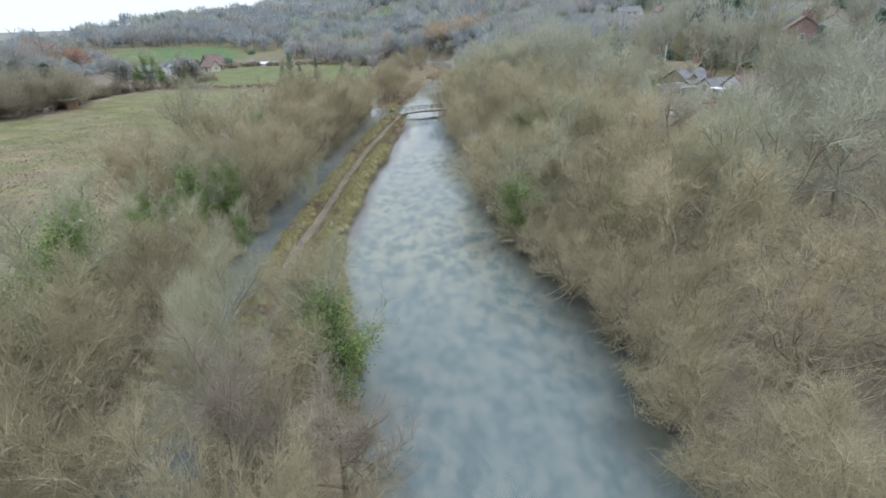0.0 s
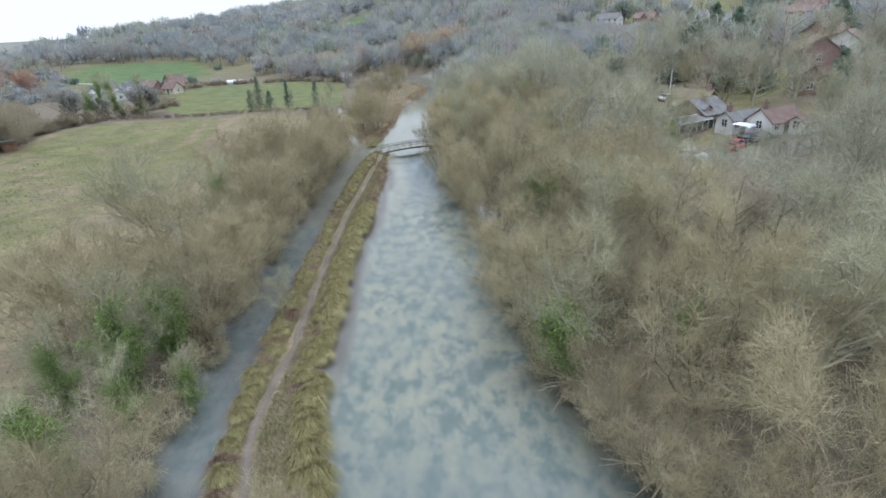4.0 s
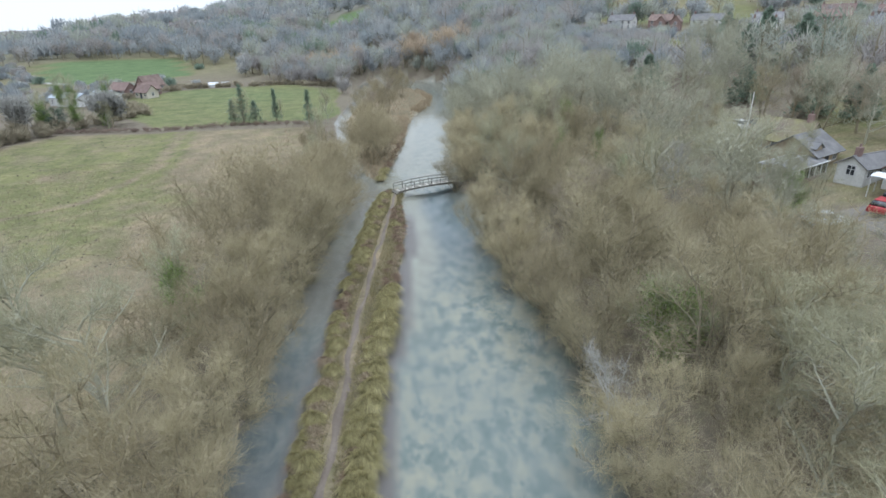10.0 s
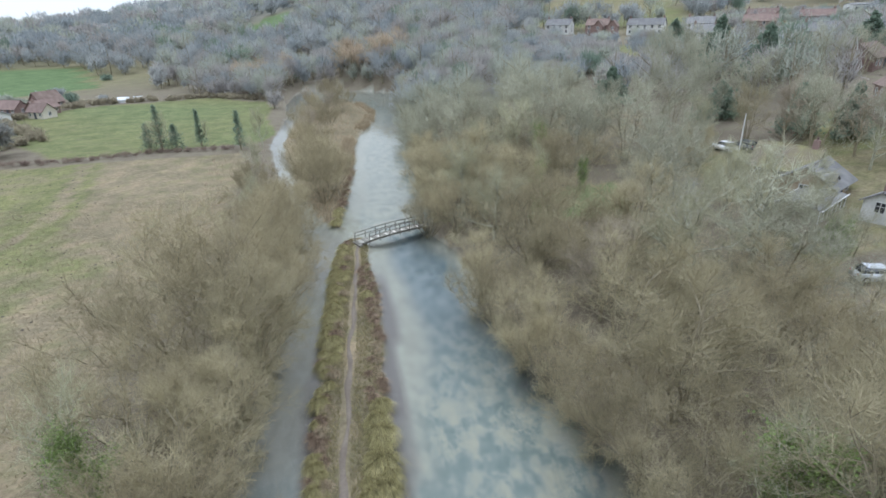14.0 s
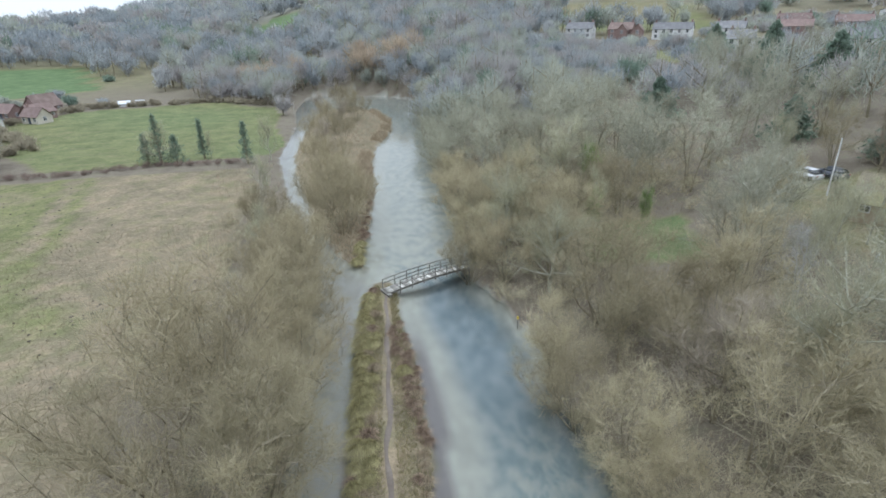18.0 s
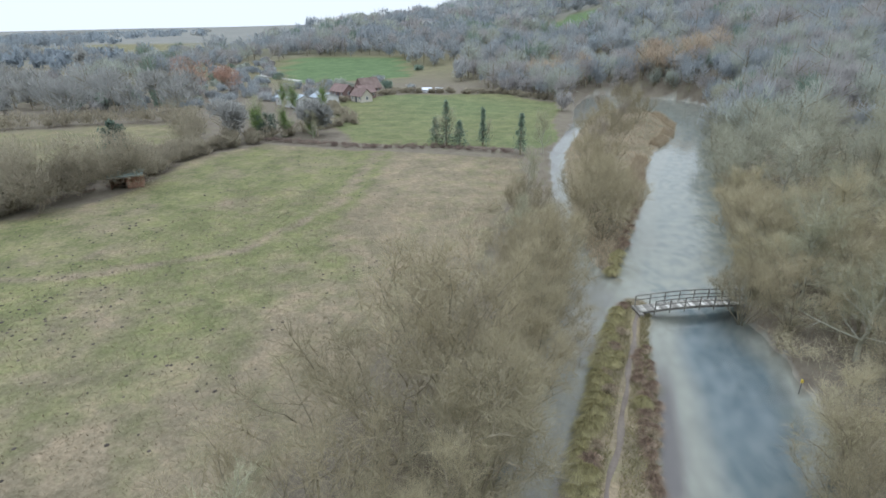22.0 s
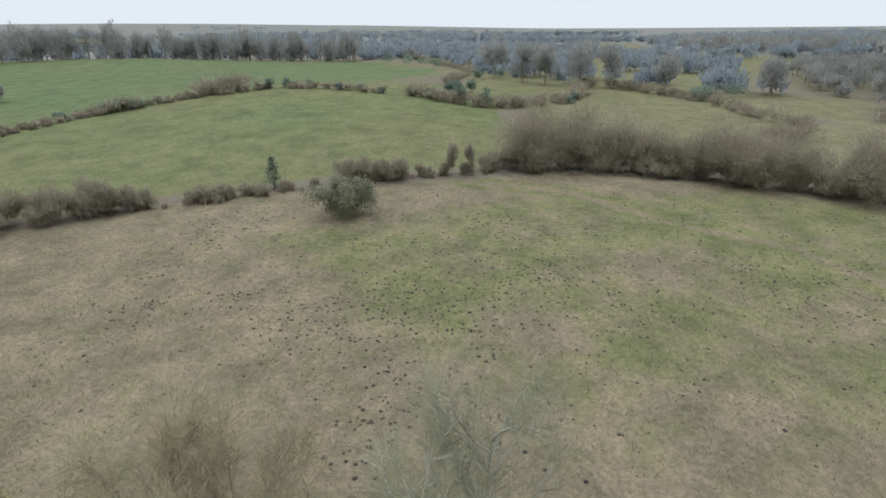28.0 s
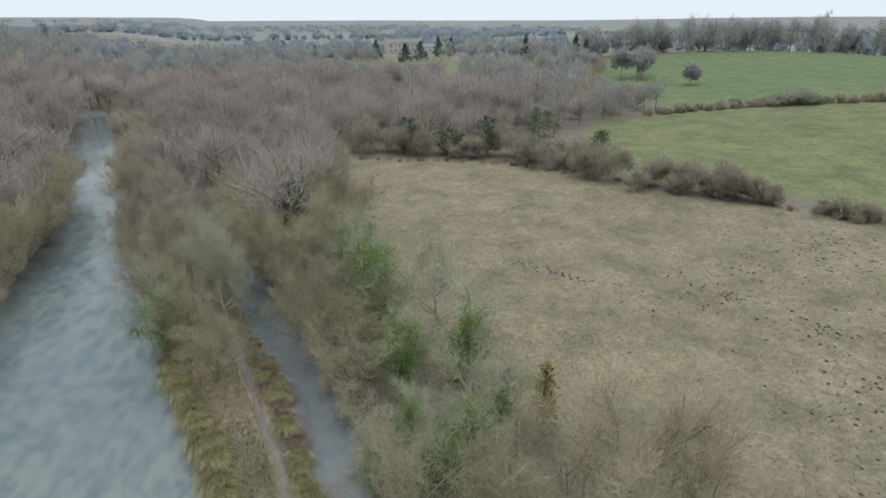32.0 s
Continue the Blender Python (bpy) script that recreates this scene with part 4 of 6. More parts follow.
# bare trees round the houses and their gardens
for x, y, sc in ((54.5, -6, 0.9), (57, 8, 1.0), (70, -31, 0.95), (74.5, -16.5, 1.0), (73, -8, 1.1), (72, 0, 1.15), (76, 6, 1.1), (69, 21, 1.1), (66, 27, 1.2), (73, 30, 1.2), (78, 22, 1.1), (84, 14, 1.0), (80, 40, 1.2), (88, 30, 1.1), (95, 24, 1.2), (92, 44, 1.2), (100, 34, 1.1), (99, 12, 1.1), (104, 52, 1.2), (86, 56, 1.2), (76, 52, 1.2), (90, 70, 1.2), (102, 2, 1.1), (96, -6, 1.1), (84, -16, 1.0), (80, -24, 1.0), (112, 30, 1.1), (74, -38, 1.0), (82, -34, 1.0), (63, -46, 1.0), (90, 58, 1.2), (70, 42, 1.1)):
    plant(T_LIGHT[rg.integers(4)], x + rg.uniform(-0.6, 0.6), y + rg.uniform(-0.6, 0.6), sc * rg.uniform(0.9, 1.15), rg.uniform(0.85, 1.1))
# the strip farther south grows over
scatter(0, 30, -190, -98, 4.6, mixed((5, T_ALDER), (2, T_WILLOW)), lambda x, y: strip_left(y) - 0.5 < x < strip_right(y) - 0.4, (0.75, 1.0))

# ---- far woods, hedges: too many to count, built as joined blades on limbs ----


def wood_stuff(name, label, category, spots, material, per, long, width, trunk=True, low=0.12, bark=BARK, fill=0.75, lobes=7, up=0.35):
    """Crowns of blades on trunks. spots: rows of x, y, height, crown radius."""
    rng = np.random.default_rng(len(spots) * 7 + per)
    S = np.array(spots, float)
    Z = ground_z(S[:, 0], S[:, 1])
    n = len(S)
    d = rng.normal(size=(n, per, 3))
    d /= np.linalg.norm(d, axis=2)[..., None]
    # every crown is a heap of lobes
    m = lobes
    c = rng.normal(size=(n, m, 3))
    c /= np.linalg.norm(c, axis=2)[..., None]
    c *= rng.uniform(0.3, 0.62, (n, m, 1))
    lr = rng.uniform(0.38, 0.62, (n, m))
    which = rng.integers(0, m, (n, per))
    row = np.arange(n)[:, None]
    rad = fill + (1 - fill) * rng.uniform(0, 1, (n, per)) - 0.3 * rng.uniform(0, 1, (n, per)) ** 3
    q = c[row, which] + d * (rad * lr[row, which])[..., None]
    h, r = S[:, 2][:, None], S[:, 3][:, None]
    mid, half = h * (0.5 + low / 2), h * (0.5 - low / 2)
    P = np.stack([S[:, :1] + q[..., 0] * r, S[:, 1:2] + q[..., 1] * r, Z[:, None] + mid + q[..., 2] * half], -1)
    D = d * 0.55 + rng.normal(size=d.shape) * 0.4
    D[..., 2] += up
    D /= np.linalg.norm(D, axis=2)[..., None]
    L = long * rng.uniform(0.6, 1.3, (n, per, 1))
    P = (P - D * L * 0.6).reshape(-1, 3)
    chunks = [blades(P, (D * L).reshape(-1, 3), width * rng.uniform(0.6, 1.4, n * per), rng)]
    V, F = chunks[0]
    # soft crowns: every blade faces, and is shaded by, the way that its lobe faces
    N = d * 0.45 + np.array([0, 0, 0.7])
    N /= np.linalg.norm(N, axis=2)[..., None]
    T = V.reshape(-1, 3, 3)
    back = np.einsum("ij,ij->i", np.cross(T[:, 1] - T[:, 0], T[:, 2] - T[:, 0]), N.reshape(-1, 3)) < 0
    T[back] = T[back][:, [1, 0, 2]]
    V = T.reshape(-1, 3)
    me = mesh_of(name, V, F, material, True)
    me.normals_split_custom_set_from_vertices(np.repeat(N.reshape(-1, 3), 3, axis=0).tolist())
    ob = tagged(new(name, me), label, category, kind="stuff")
    if trunk:
        segs = []
        for (x, y, hh, rr), z in zip(S, Z):
            foot, top = np.array([x, y, z - 0.3]), np.array([x + rng.normal() * 0.3, y + rng.normal() * 0.3, z + hh * 0.8])
            segs.append((foot, top, 0.022 * hh, 0.006 * hh))
            for _ in range(4):
                a, t = rng.uniform(0, 6.28), rng.uniform(0.3, 0.7)
                p = foot + (top - foot) * t
                segs.append((p, p + np.array([math.cos(a) * rr * 0.8, math.sin(a) * rr * 0.8, hh * 0.25]), 0.009 * hh, 0.003 * hh))
        tagged(new(name + "_trunks", mesh_of("trunks", *tubes(segs, 4), bark)), label.split(",")[0] + ", trunks and limbs", category, kind="stuff")
    return ob


def wood_mix(name, label, category, spots, shares, *args, **kw):
    """A wood of several kinds of tree: shares are rows of weight and twig material."""
    rng = np.random.default_rng(len(spots))
    w = np.array([a for a, _ in shares], float)
    kind = rng.choice(len(shares), len(spots), p=w / w.sum())
    for k, (_, material) in enumerate(shares):
        mine = [sp for sp, j in zip(spots, kind) if j == k]
        if mine:
            wood_stuff(name, label, category, mine, material, *args, **kw)


def spots_in(poly, gap, h, r, rng, ok=lambda x, y: True):
    xs, ys = [p[0] for p in poly], [p[1] for p in poly]
    out = []
    for y in np.arange(min(ys), max(ys), gap):
        for x in np.arange(min(xs), max(xs), gap):
            a, b = x + rng.uniform(-0.45, 0.45) * gap, y + rng.uniform(-0.45, 0.45) * gap
            if in_poly(np.array(a), np.array(b), poly) and ok(a, b):
                k = rng.uniform(0.7, 1.35)
                out.append((a, b, h * k, r * k * rng.uniform(0.85, 1.15)))
    return out


def spots_along(line, gap, h, r, rng, side=0.0):
    out = []
    for (x1, y1), (x2, y2) in zip(line, line[1:]):
        n = max(1, round(math.hypot(x2 - x1, y2 - y1) / gap))
        for i in range(n):
            t = (i + rng.uniform(0, 1)) / n
            k = rng.uniform(0.65, 1.25)
            out.append((x1 + (x2 - x1) * t + rng.normal() * side, y1 + (y2 - y1) * t + rng.normal() * side, h * k, r * k))
    return out


def low_in_view(spots):
    """Garden trees below the village street are kept small."""
    return [(x, y, h * (0.55 if x > 55 and y > 40 and 0.35 < (x / (y + 50)) < 1.2 and math.hypot(x, y + 50) > 130 else 1), r) for x, y, h, r in spots]


rw = np.random.default_rng(21)
FIELDS = [MEADOW, NORTH_FIELD, DOME_FIELD, UPPER_FIELD] + [p for _, p in FAR_FIELDS]
HOUSE_SPOTS = [(64, -2, 16), (66, -22, 12), (85, 2, 16), (117, 36, 9), (126, 218, 15), (142, 206, 13), (160, 190, 16), (180, 180, 15), (205, 170, 18), (108, 22, 14), (140, 120, 10), (170, 100, 16), (195, 185, 16), (-160, -556, 45), (-150, -490, 38), (-128, -425, 32), (-112, -400, 26), (-95, -345, 22), (-182, -412, 14)]


VILLAGE_GREEN = [(112, 178), (126, 212), (160, 184), (205, 160), (180, 130), (140, 150)]


def open_ground(x, y):
    return into_water(np.array(x), np.array(y)) < -1.5 and not any(in_poly(np.array(x), np.array(y), p) for p in FIELDS + CLEAR + [VILLAGE_GREEN]) and all(math.hypot(x - a, y - b) > c for a, b, c in HOUSE_SPOTS)


near_n = spots_in([(-16, 90), (-20, 150), (-45, 172), (-60, 205), (20, 230), (110, 205), (105, 150), (85, 90), (62, 66), (22, 66), (26, 100), (30, 130), (24, 168), (8, 176), (-12, 166)], 6.2, 10.5, 5.2, rw, open_ground)
near_n = low_in_view(near_n)
wood_mix("north_wood", "bare grey-brown wood crowding round the head of the river", "woodland", near_n, [(2, HAZED_TWIG), (3, HAZED_OLIVE), (1, HAZED_BLUE), (3, HAZED_BROWN), (0.4, FAR_GREEN)], 600, 2.5, 0.15, up=0.8, fill=0.5)
gold = [(20 + rw.normal() * 14, 186 + rw.normal() * 7, rw.uniform(13, 17), 6) for _ in range(14)] + [(-20 + rw.normal() * 12, 190 + rw.normal() * 6, rw.uniform(12, 15), 5.5) for _ in range(8)]
wood_stuff("rusty_trees", "rust-tinted bare trees behind the pond", "woodland", gold, RUST_TWIG, 480, 2.5, 0.17, up=0.8, fill=0.5)
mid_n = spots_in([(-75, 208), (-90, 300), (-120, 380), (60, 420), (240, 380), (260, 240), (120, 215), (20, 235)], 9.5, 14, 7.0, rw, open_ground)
wood_mix("hill_wood", "bare wood rising up the hill beyond the river", "woodland", mid_n, [(3, HAZED_TWIG), (2, HAZED_OLIVE), (2, HAZED_BLUE), (2, HAZED_BROWN), (0.5, HAZED_PALE), (0.7, FAR_GREEN)], 420, 3.2, 0.32, up=0.8, fill=0.5)
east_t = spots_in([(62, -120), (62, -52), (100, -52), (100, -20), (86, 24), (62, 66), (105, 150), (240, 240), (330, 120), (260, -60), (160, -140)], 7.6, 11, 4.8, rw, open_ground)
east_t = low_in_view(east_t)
wood_mix("garden_trees", "bare trees among the gardens on the eastern slope", "woodland", east_t, [(2, HAZED_TWIG), (3, HAZED_OLIVE), (1, HAZED_BLUE), (2, HAZED_BROWN), (0.8, FAR_GREEN)], 260, 2.6, 0.22, up=0.8, fill=0.5)
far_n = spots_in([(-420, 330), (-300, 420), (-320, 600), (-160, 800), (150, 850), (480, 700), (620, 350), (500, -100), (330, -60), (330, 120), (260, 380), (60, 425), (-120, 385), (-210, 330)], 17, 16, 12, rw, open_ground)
wood_mix("ridge_wood", "distant bare wood along the ridge", "woodland", far_n, [(3, HAZED_TWIG), (2, HAZED_OLIVE), (2, HAZED_BLUE), (2, HAZED_BROWN), (0.5, HAZED_PALE), (0.7, FAR_GREEN)], 170, 4.8, 1.0, up=0.8, fill=0.5, trunk=False)
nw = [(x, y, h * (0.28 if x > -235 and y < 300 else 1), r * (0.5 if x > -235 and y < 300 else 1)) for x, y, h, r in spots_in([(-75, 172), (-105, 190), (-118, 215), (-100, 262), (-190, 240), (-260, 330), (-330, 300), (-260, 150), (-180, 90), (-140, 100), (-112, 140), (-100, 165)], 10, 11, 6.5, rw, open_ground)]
wood_mix("valley_scrub", "bare scrub and trees in the valley behind the farm", "woodland", nw, [(3, HAZED_TWIG), (2, HAZED_OLIVE), (2, HAZED_BLUE), (2, HAZED_BROWN), (0.5, HAZED_PALE), (0.7, FAR_GREEN)], 360, 2.6, 0.28, up=0.8, fill=0.5)
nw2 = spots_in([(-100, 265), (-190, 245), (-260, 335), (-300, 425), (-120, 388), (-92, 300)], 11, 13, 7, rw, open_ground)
wood_mix("hill_wood", "bare wood on the slope behind the farm", "woodland", nw2, [(3, HAZED_TWIG), (2, HAZED_BLUE), (2, HAZED_BROWN)], 330, 3.2, 0.33, up=0.8, fill=0.5)
wide = []
for a in np.arange(40, 262, 1.6):
    for rr in 470 * 1.055 ** np.arange(0, 26):
        t, q = math.radians(a + rw.uniform(-0.8, 0.8)), rr * rw.uniform(0.97, 1.03)
        x, y = 0.5 - q * math.sin(t), -50 + q * math.cos(t)
        if float(wobble(x, y, 0.009, 4.0)) > -0.05 and open_ground(x, y):
            wide.append((x, y, rw.uniform(8, 14), 0.016 * q * rw.uniform(0.8, 1.2)))
wood_mix("distant_woodland", "layers of hazy bare woodland stretching to the horizon", "woodland", wide, [(3, DISTANT_HAZED), (2, HAZED_BLUE), (1, HAZED_WEST)], 80, 5.5, 1.8, up=0.8, fill=0.5, trunk=False, low=0.0)
w_belt = spots_in([(-205, 60), (-180, 72), (-135, 95), (-160, 132), (-250, 140), (-330, 170), (-330, 110)], 11, 11, 6.5, rw, open_ground) + spots_in([(-420, 250), (-640, 300), (-700, 160), (-450, 110)], 19, 13, 10, rw, open_ground)
wood_stuff("western_wood", "bare wood and scrub west of the meadows", "woodland", w_belt, HAZED_WEST, 400, 3.0, 0.32, up=0.8, fill=0.5)
horizon = []
for line in ([(-1600, 300), (-1300, -200), (-1250, -700)], [(-900, 420), (-950, 100), (-1000, -300), (-900, -620)], [(-520, 60), (-660, -40), (-700, -260), (-620, -420)], [(-1200, -900), (-500, -1050), (100, -1000), (500, -800)], [(-640, -420), (-560, -640), (-200, -640)], [(60, -430), (-30, -500), (-190, -600)], [(420, -420), (180, -560), (60, -520)], [(-480, -120), (-420, -70), (-330, -70)], [(-430, 330), (-470, 150), (-480, 40), (-500, -120), (-455, -170)], [(-330, 90), (-345, 20), (-420, -40), (-480, -60)], [(-235, 62), (-262, 20), (-300, -20), (-345, -62)]):
    horizon += spots_along(line, 7.5, 12, 9, rw, 9)
wood_stuff("horizon_trees", "lines of distant bare trees toward the horizon", "woodland", horizon, DISTANT_HAZED, 140, 4.6, 0.9, up=0.8, fill=0.5, trunk=False, low=0.0)
tall = spots_along([(-225, -366), (-260, -350), (-325, -318), (-372, -270), (-400, -220), (-440, -160)], 3.6, 21, 8.5, rw, 7)
wood_stuff("tree_belt", "belt of tall bare trees on the skyline beyond the pastures", "woodland", tall, HAZED_WEST, 480, 3.8, 0.36, up=0.8, fill=0.5, low=0.0)
oaks = [(-285, -52, 20, 9), (-270, -38, 19, 9), (-259, -28, 20, 9), (-262, -12, 19, 9), (-250, 0, 19, 9), (-305, -30, 19, 9), (-330, -48, 18, 8), (-355, 0, 19, 9), (-174, -252, 15, 7), (-180, -262, 14, 6.5), (-168, -258, 15, 6.5), (-174, -223, 11, 5), (-161, 135, 20, 10), (-90, 62, 12, 6.5), (-72, 74, 11, 6), (-240, 20, 18, 8), (-225, 55, 16, 8)]
wood_stuff("hedgerow_oaks", "tall bare hedgerow trees standing over the pastures", "tree", oaks[:12] + oaks[13:], HAZED_WEST, 1400, 2.8, 0.28)
wood_stuff("copper_tree", "rounded rust-coloured tree above the farm", "tree", oaks[12:13] + [(-150, 142, 13, 7)], COPPER, 1500, 1.5, 0.2)
carr = spots_in([(3, -128), (-3, -108), (-16, -128), (-15, -160), (-22, -164), (-50, -150), (-70, -175), (-95, -200), (-60, -260), (-30, -300), (60, -300), (90, -200), (80, -122), (24, -122), (25, -150), (38, -215), (46, -246), (30, -246), (18, -170), (9, -128)], 7.6, 11, 6.0, rw, lambda x, y: into_water(np.array(x), np.array(y)) < -0.8)
wood_stuff("alder_carr", "bare purple-brown alder wood along the lower river", "woodland", carr, CARR_TWIG, 640, 2.3, 0.13, up=0.8, fill=0.5, lobes=6)
edge_w = spots_in([(-58, -158), (-95, -172), (-122, -178), (-122, -205), (-128, -240), (-95, -262), (-70, -230)], 7.0, 8.5, 5, rw)
wood_mix("hedgerow_trees", "bare scrubby trees along the pasture edge", "woodland", edge_w, [(2, CARR_TWIG), (2, HAZED_WEST), (1, HEDGE_TWIG)], 520, 2.2, 0.12, up=0.8, fill=0.5)
far_s = spots_in([(-30, -300), (-70, -262), (-100, -215), (-128, -195), (-240, -320), (-250, -400), (-190, -560), (160, -520), (260, -260), (120, -120), (90, -200), (60, -300)], 15, 11, 6, rw, open_ground)
wood_stuff("southern_wood", "distant bare trees down the valley", "woodland", far_s, HAZED_WEST, 260, 3.2, 0.32, up=0.8, fill=0.5)
under = spots_in([(15, -124), (62, -124), (62, 66), (17, 66)], 3.5, 3.8, 3.0, rw, lambda x, y: x > bank_right(y) + 0.2 and not any(in_poly(np.array(x), np.array(y), c) for c in CLEAR))
under += [(x, y, 2.0 + rw.uniform(0, 1.5), 2.0) for y in np.arange(-126, 34, 2.6) for x in (float(bank_left(y)) - rw.uniform(0.6, 3), float(bank_left(y)) - rw.uniform(4, 10))]
under += [(float(bank_left(y)) + rw.uniform(-0.8, 0.6), y, rw.uniform(1.4, 2.6), 1.5) for y in np.arange(-112, 30, 1.5)] + [(float(bank_right(y)) + rw.uniform(-0.9, 0.5), y, rw.uniform(1.2, 2.4), 1.5) for y in np.arange(-112, 60, 1.8) if not -14 < y < 5]
wood_stuff("undergrowth", "tangled bare undergrowth beneath the bank trees", "undergrowth", under, TWIG, 230, 1.4, 0.032, trunk=False, low=0.0, fill=0.5)
# hedges and banks
hedges = spots_along([(-84, 29), (-88, 8), (-99, -14), (-106, -32), (-104, -50)], 1.4, 12.0, 5.8, rw, 2.2) + spots_along([(-86, 29), (-89, 46), (-84, 65)], 1.9, 4.2, 3.4, rw, 1.0)
hedges += spots_along([(-62, -119), (-68, -113), (-74, -103)], 1.3, 5.4, 3.2, rw, 1.2) + spots_along([(-76, -99), (-80, -91)], 1.4, 3.4, 2.3, rw, 0.8) + spots_along([(-89, -77), (-93.5, -65)], 1.4, 4.4, 2.7, rw, 0.9)
hedges += spots_along([(-62, -121), (-52, -146), (-24, -163)], 1.8, 7.0, 4.0, rw, 1.8) + spots_along([(-81, -88), (-87, -80)], 3.0, 2.0, 1.5, rw, 0.6) + spots_along([(-94, -64), (-100, -50)], 2.4, 2.6, 1.8, rw, 0.7)
hedges += spots_along([(-88, 10), (-98, -12), (-104, -32), (-102, -49)], 1.2, 4.4, 3.0, rw, 1.2)
hedges += [(-95.5, -57.5, 7.0, 1.9), (-97.5, -54.5, 6.5, 1.8), (-103, -38, 14, 8.5), (-106, -33, 12, 7.5), (-100, -42, 10, 6)]
wood_stuff("meadow_hedge", "overgrown bare hedge of thorn and willow round the meadow", "hedge", hedges, HEDGE_TWIG, 1100, 1.25, 0.085, up=0.5, fill=0.6, trunk=False, low=0.0, lobes=5)
low = spots_along([(-83, 66), (-54, 64), (-38, 68), (-20, 67)], 0.5, 1.3, 1.1, rw, 0.6) + spots_along([(-83, 27), (-97, -12), (-101, -45), (-92, -68), (-72, -104), (-48, -142), (-22, -157)], 1.6, 0.9, 0.9, rw, 0.7)
wood_stuff("bramble_bank", "low reddish bank of brambles and dead bracken", "hedge", low, BRAMBLE, 130, 0.5, 0.04, trunk=False, low=0.0)
fieldh = []
for line, g, h in (([(-112, -172), (-123, -174), (-142, -170), (-158, -161), (-178, -148), (-194, -130)], 2.6, 2.3), ([(-148, -166), (-158, -161)], 3, 4), ([(-177, -150), (-189, -137)], 2.4, 7), ([(-195, -128), (-193, -104), (-191, -88)], 5, 2.8), ([(-192, -80), (-183, -66), (-177, -55), (-178, -45)], 2.6, 4.5), ([(-178, -45), (-205, -21), (-240, -15), (-270, -5)], 4, 4.0), ([(-255, 0), (-210, 24), (-205, 30)], 4, 4.5), ([(-110, -2), (-150, 32), (-200, 26)], 6, 4), ([(-92, 14), (-95, 58)], 4, 3.5), ([(-100, 60), (-125, 88), (-170, 62)], 5, 6), ([(-85, 66), (-72, 92), (-98, 128)], 4, 3), ([(-98, 128), (-86, 164), (-40, 170), (-18, 150)], 3, 2.2), ([(-480, -120), (-330, -65), (-240, -72)], 9, 4), ([(-620, 352), (-430, 298), (-262, 328)], 12, 5), ([(-129, -242), (-190, -302), (-226, -360)], 6, 5)):
    fieldh += spots_along(line, g * 0.5, h, h * 0.85, rw, 1.2)
wood_stuff("field_hedges", "clipped and gappy hedges dividing the pastures", "hedge", fieldh, HEDGE_TWIG, 240, 1.5, 0.16, up=0.6, fill=0.6, trunk=False, low=0.0)

# evergreens


def leafy(name, label, category, x, y, h, r, material=DARK_LEAF, n=1500, size=0.2, cone=False, group="", lean=0.0):
    """An evergreen: a trunk with limbs and a ragged crown of many small leaves."""
    rng = np.random.default_rng(int(abs(x * 13 + y * 7)) + n)
    root = tagged(new(name), label, category, group)
    z = gz(x, y)
    root.matrix_basis = pose(x, y, z - 0.05)
    top = np.array([lean, 0, h * 0.92])
    segs = [(np.array([0, 0, -0.2]), top, 0.02 * h + 0.05, 0.02)]
    C = []
    k = 26 if cone else 16
    for i in range(k):
        t = (i + 0.5) / k
        a = i * 2.4 + rng.uniform(0, 1)
        rr = r * ((1.05 - t) if cone else math.sqrt(max(0.1, 1 - (2 * t - 0.95) ** 2))) * rng.uniform(0.65, 1.1)
        p = top * (0.12 + 0.85 * t)
        q = p + np.array([math.cos(a) * rr, math.sin(a) * rr, -0.1 * rr if cone else 0.25 * rr])
        segs.append((p, q, 0.012 * h, 0.01))
        C += [(p + (q - p) * u, 0.2 + 0.2 * rr) for u in (0.45, 0.75, 1.0)]
    part("trunk", mesh_of("trunk", *tubes(segs, 5), BARK), root)
    ci = rng.integers(0, len(C), n)
    cp, cr = np.array([c[0] for c in C])[ci], np.array([c[1] for c in C])[ci]
    P = cp + rng.normal(size=(n, 3)) * (cr * (0.62 if r > 2.6 else 0.95))[:, None]
    P[:, 2] = np.maximum(P[:, 2], 0.1)
    part("crown", mesh_of("crown", *leaves(P, rng.uniform(0.6, 1.4, n) * size, rng), material), root)
    return root


leafy("evergreen_bush", "rounded olive-green thorn bush alone in the meadow", "bush", -72.5, -71.5, 5.2, 4.7, mat("thorn_leaves", (0.246, 0.255, 0.162), (0.334, 0.334, 0.225), 0.5, bump=0, vary=0, island=0.2, thin=0.4), 15000, 0.19)
leafy("holly_bush", "dark glossy evergreen tree among bare willows", "tree", -4.9, -110.5, 9.6, 2.4, DARK_LEAF, 4500, 0.18)
leafy("small_conifer", "yellowish bushy conifer at the meadow edge", "tree", -17.0, -75.0, 5.5, 1.1, mat("golden_needles", (0.20, 0.175, 0.06), (0.28, 0.24, 0.09), 0.6, bump=0, vary=0, island=0.3), 900, 0.16, True)
leafy("yew_bush", "small dark conifer by the hedge", "tree", -84.6, -87.2, 6.2, 1.8, CONIFER, 900, 0.2, True)
for x, y, h, r in ((-55.5, -141, 11, 4.2), (-63, -131.5, 7.5, 2.0), (-48.5, -149, 8.5, 2.8), (-41, -153, 7, 2.6), (-34, -158, 8, 3)):
    leafy("ivy_tree", "hedge tree smothered in dark green ivy", "tree", x, y, h, r, DARK_LEAF, 1800, 0.24, group="ivy-smothered hedge trees")
leafy("shelter_tree", "dark ivy-covered tree behind the field shelter", "tree", -88.5, 28.5, 12.0, 2.4, CONIFER, 3600, 0.3)
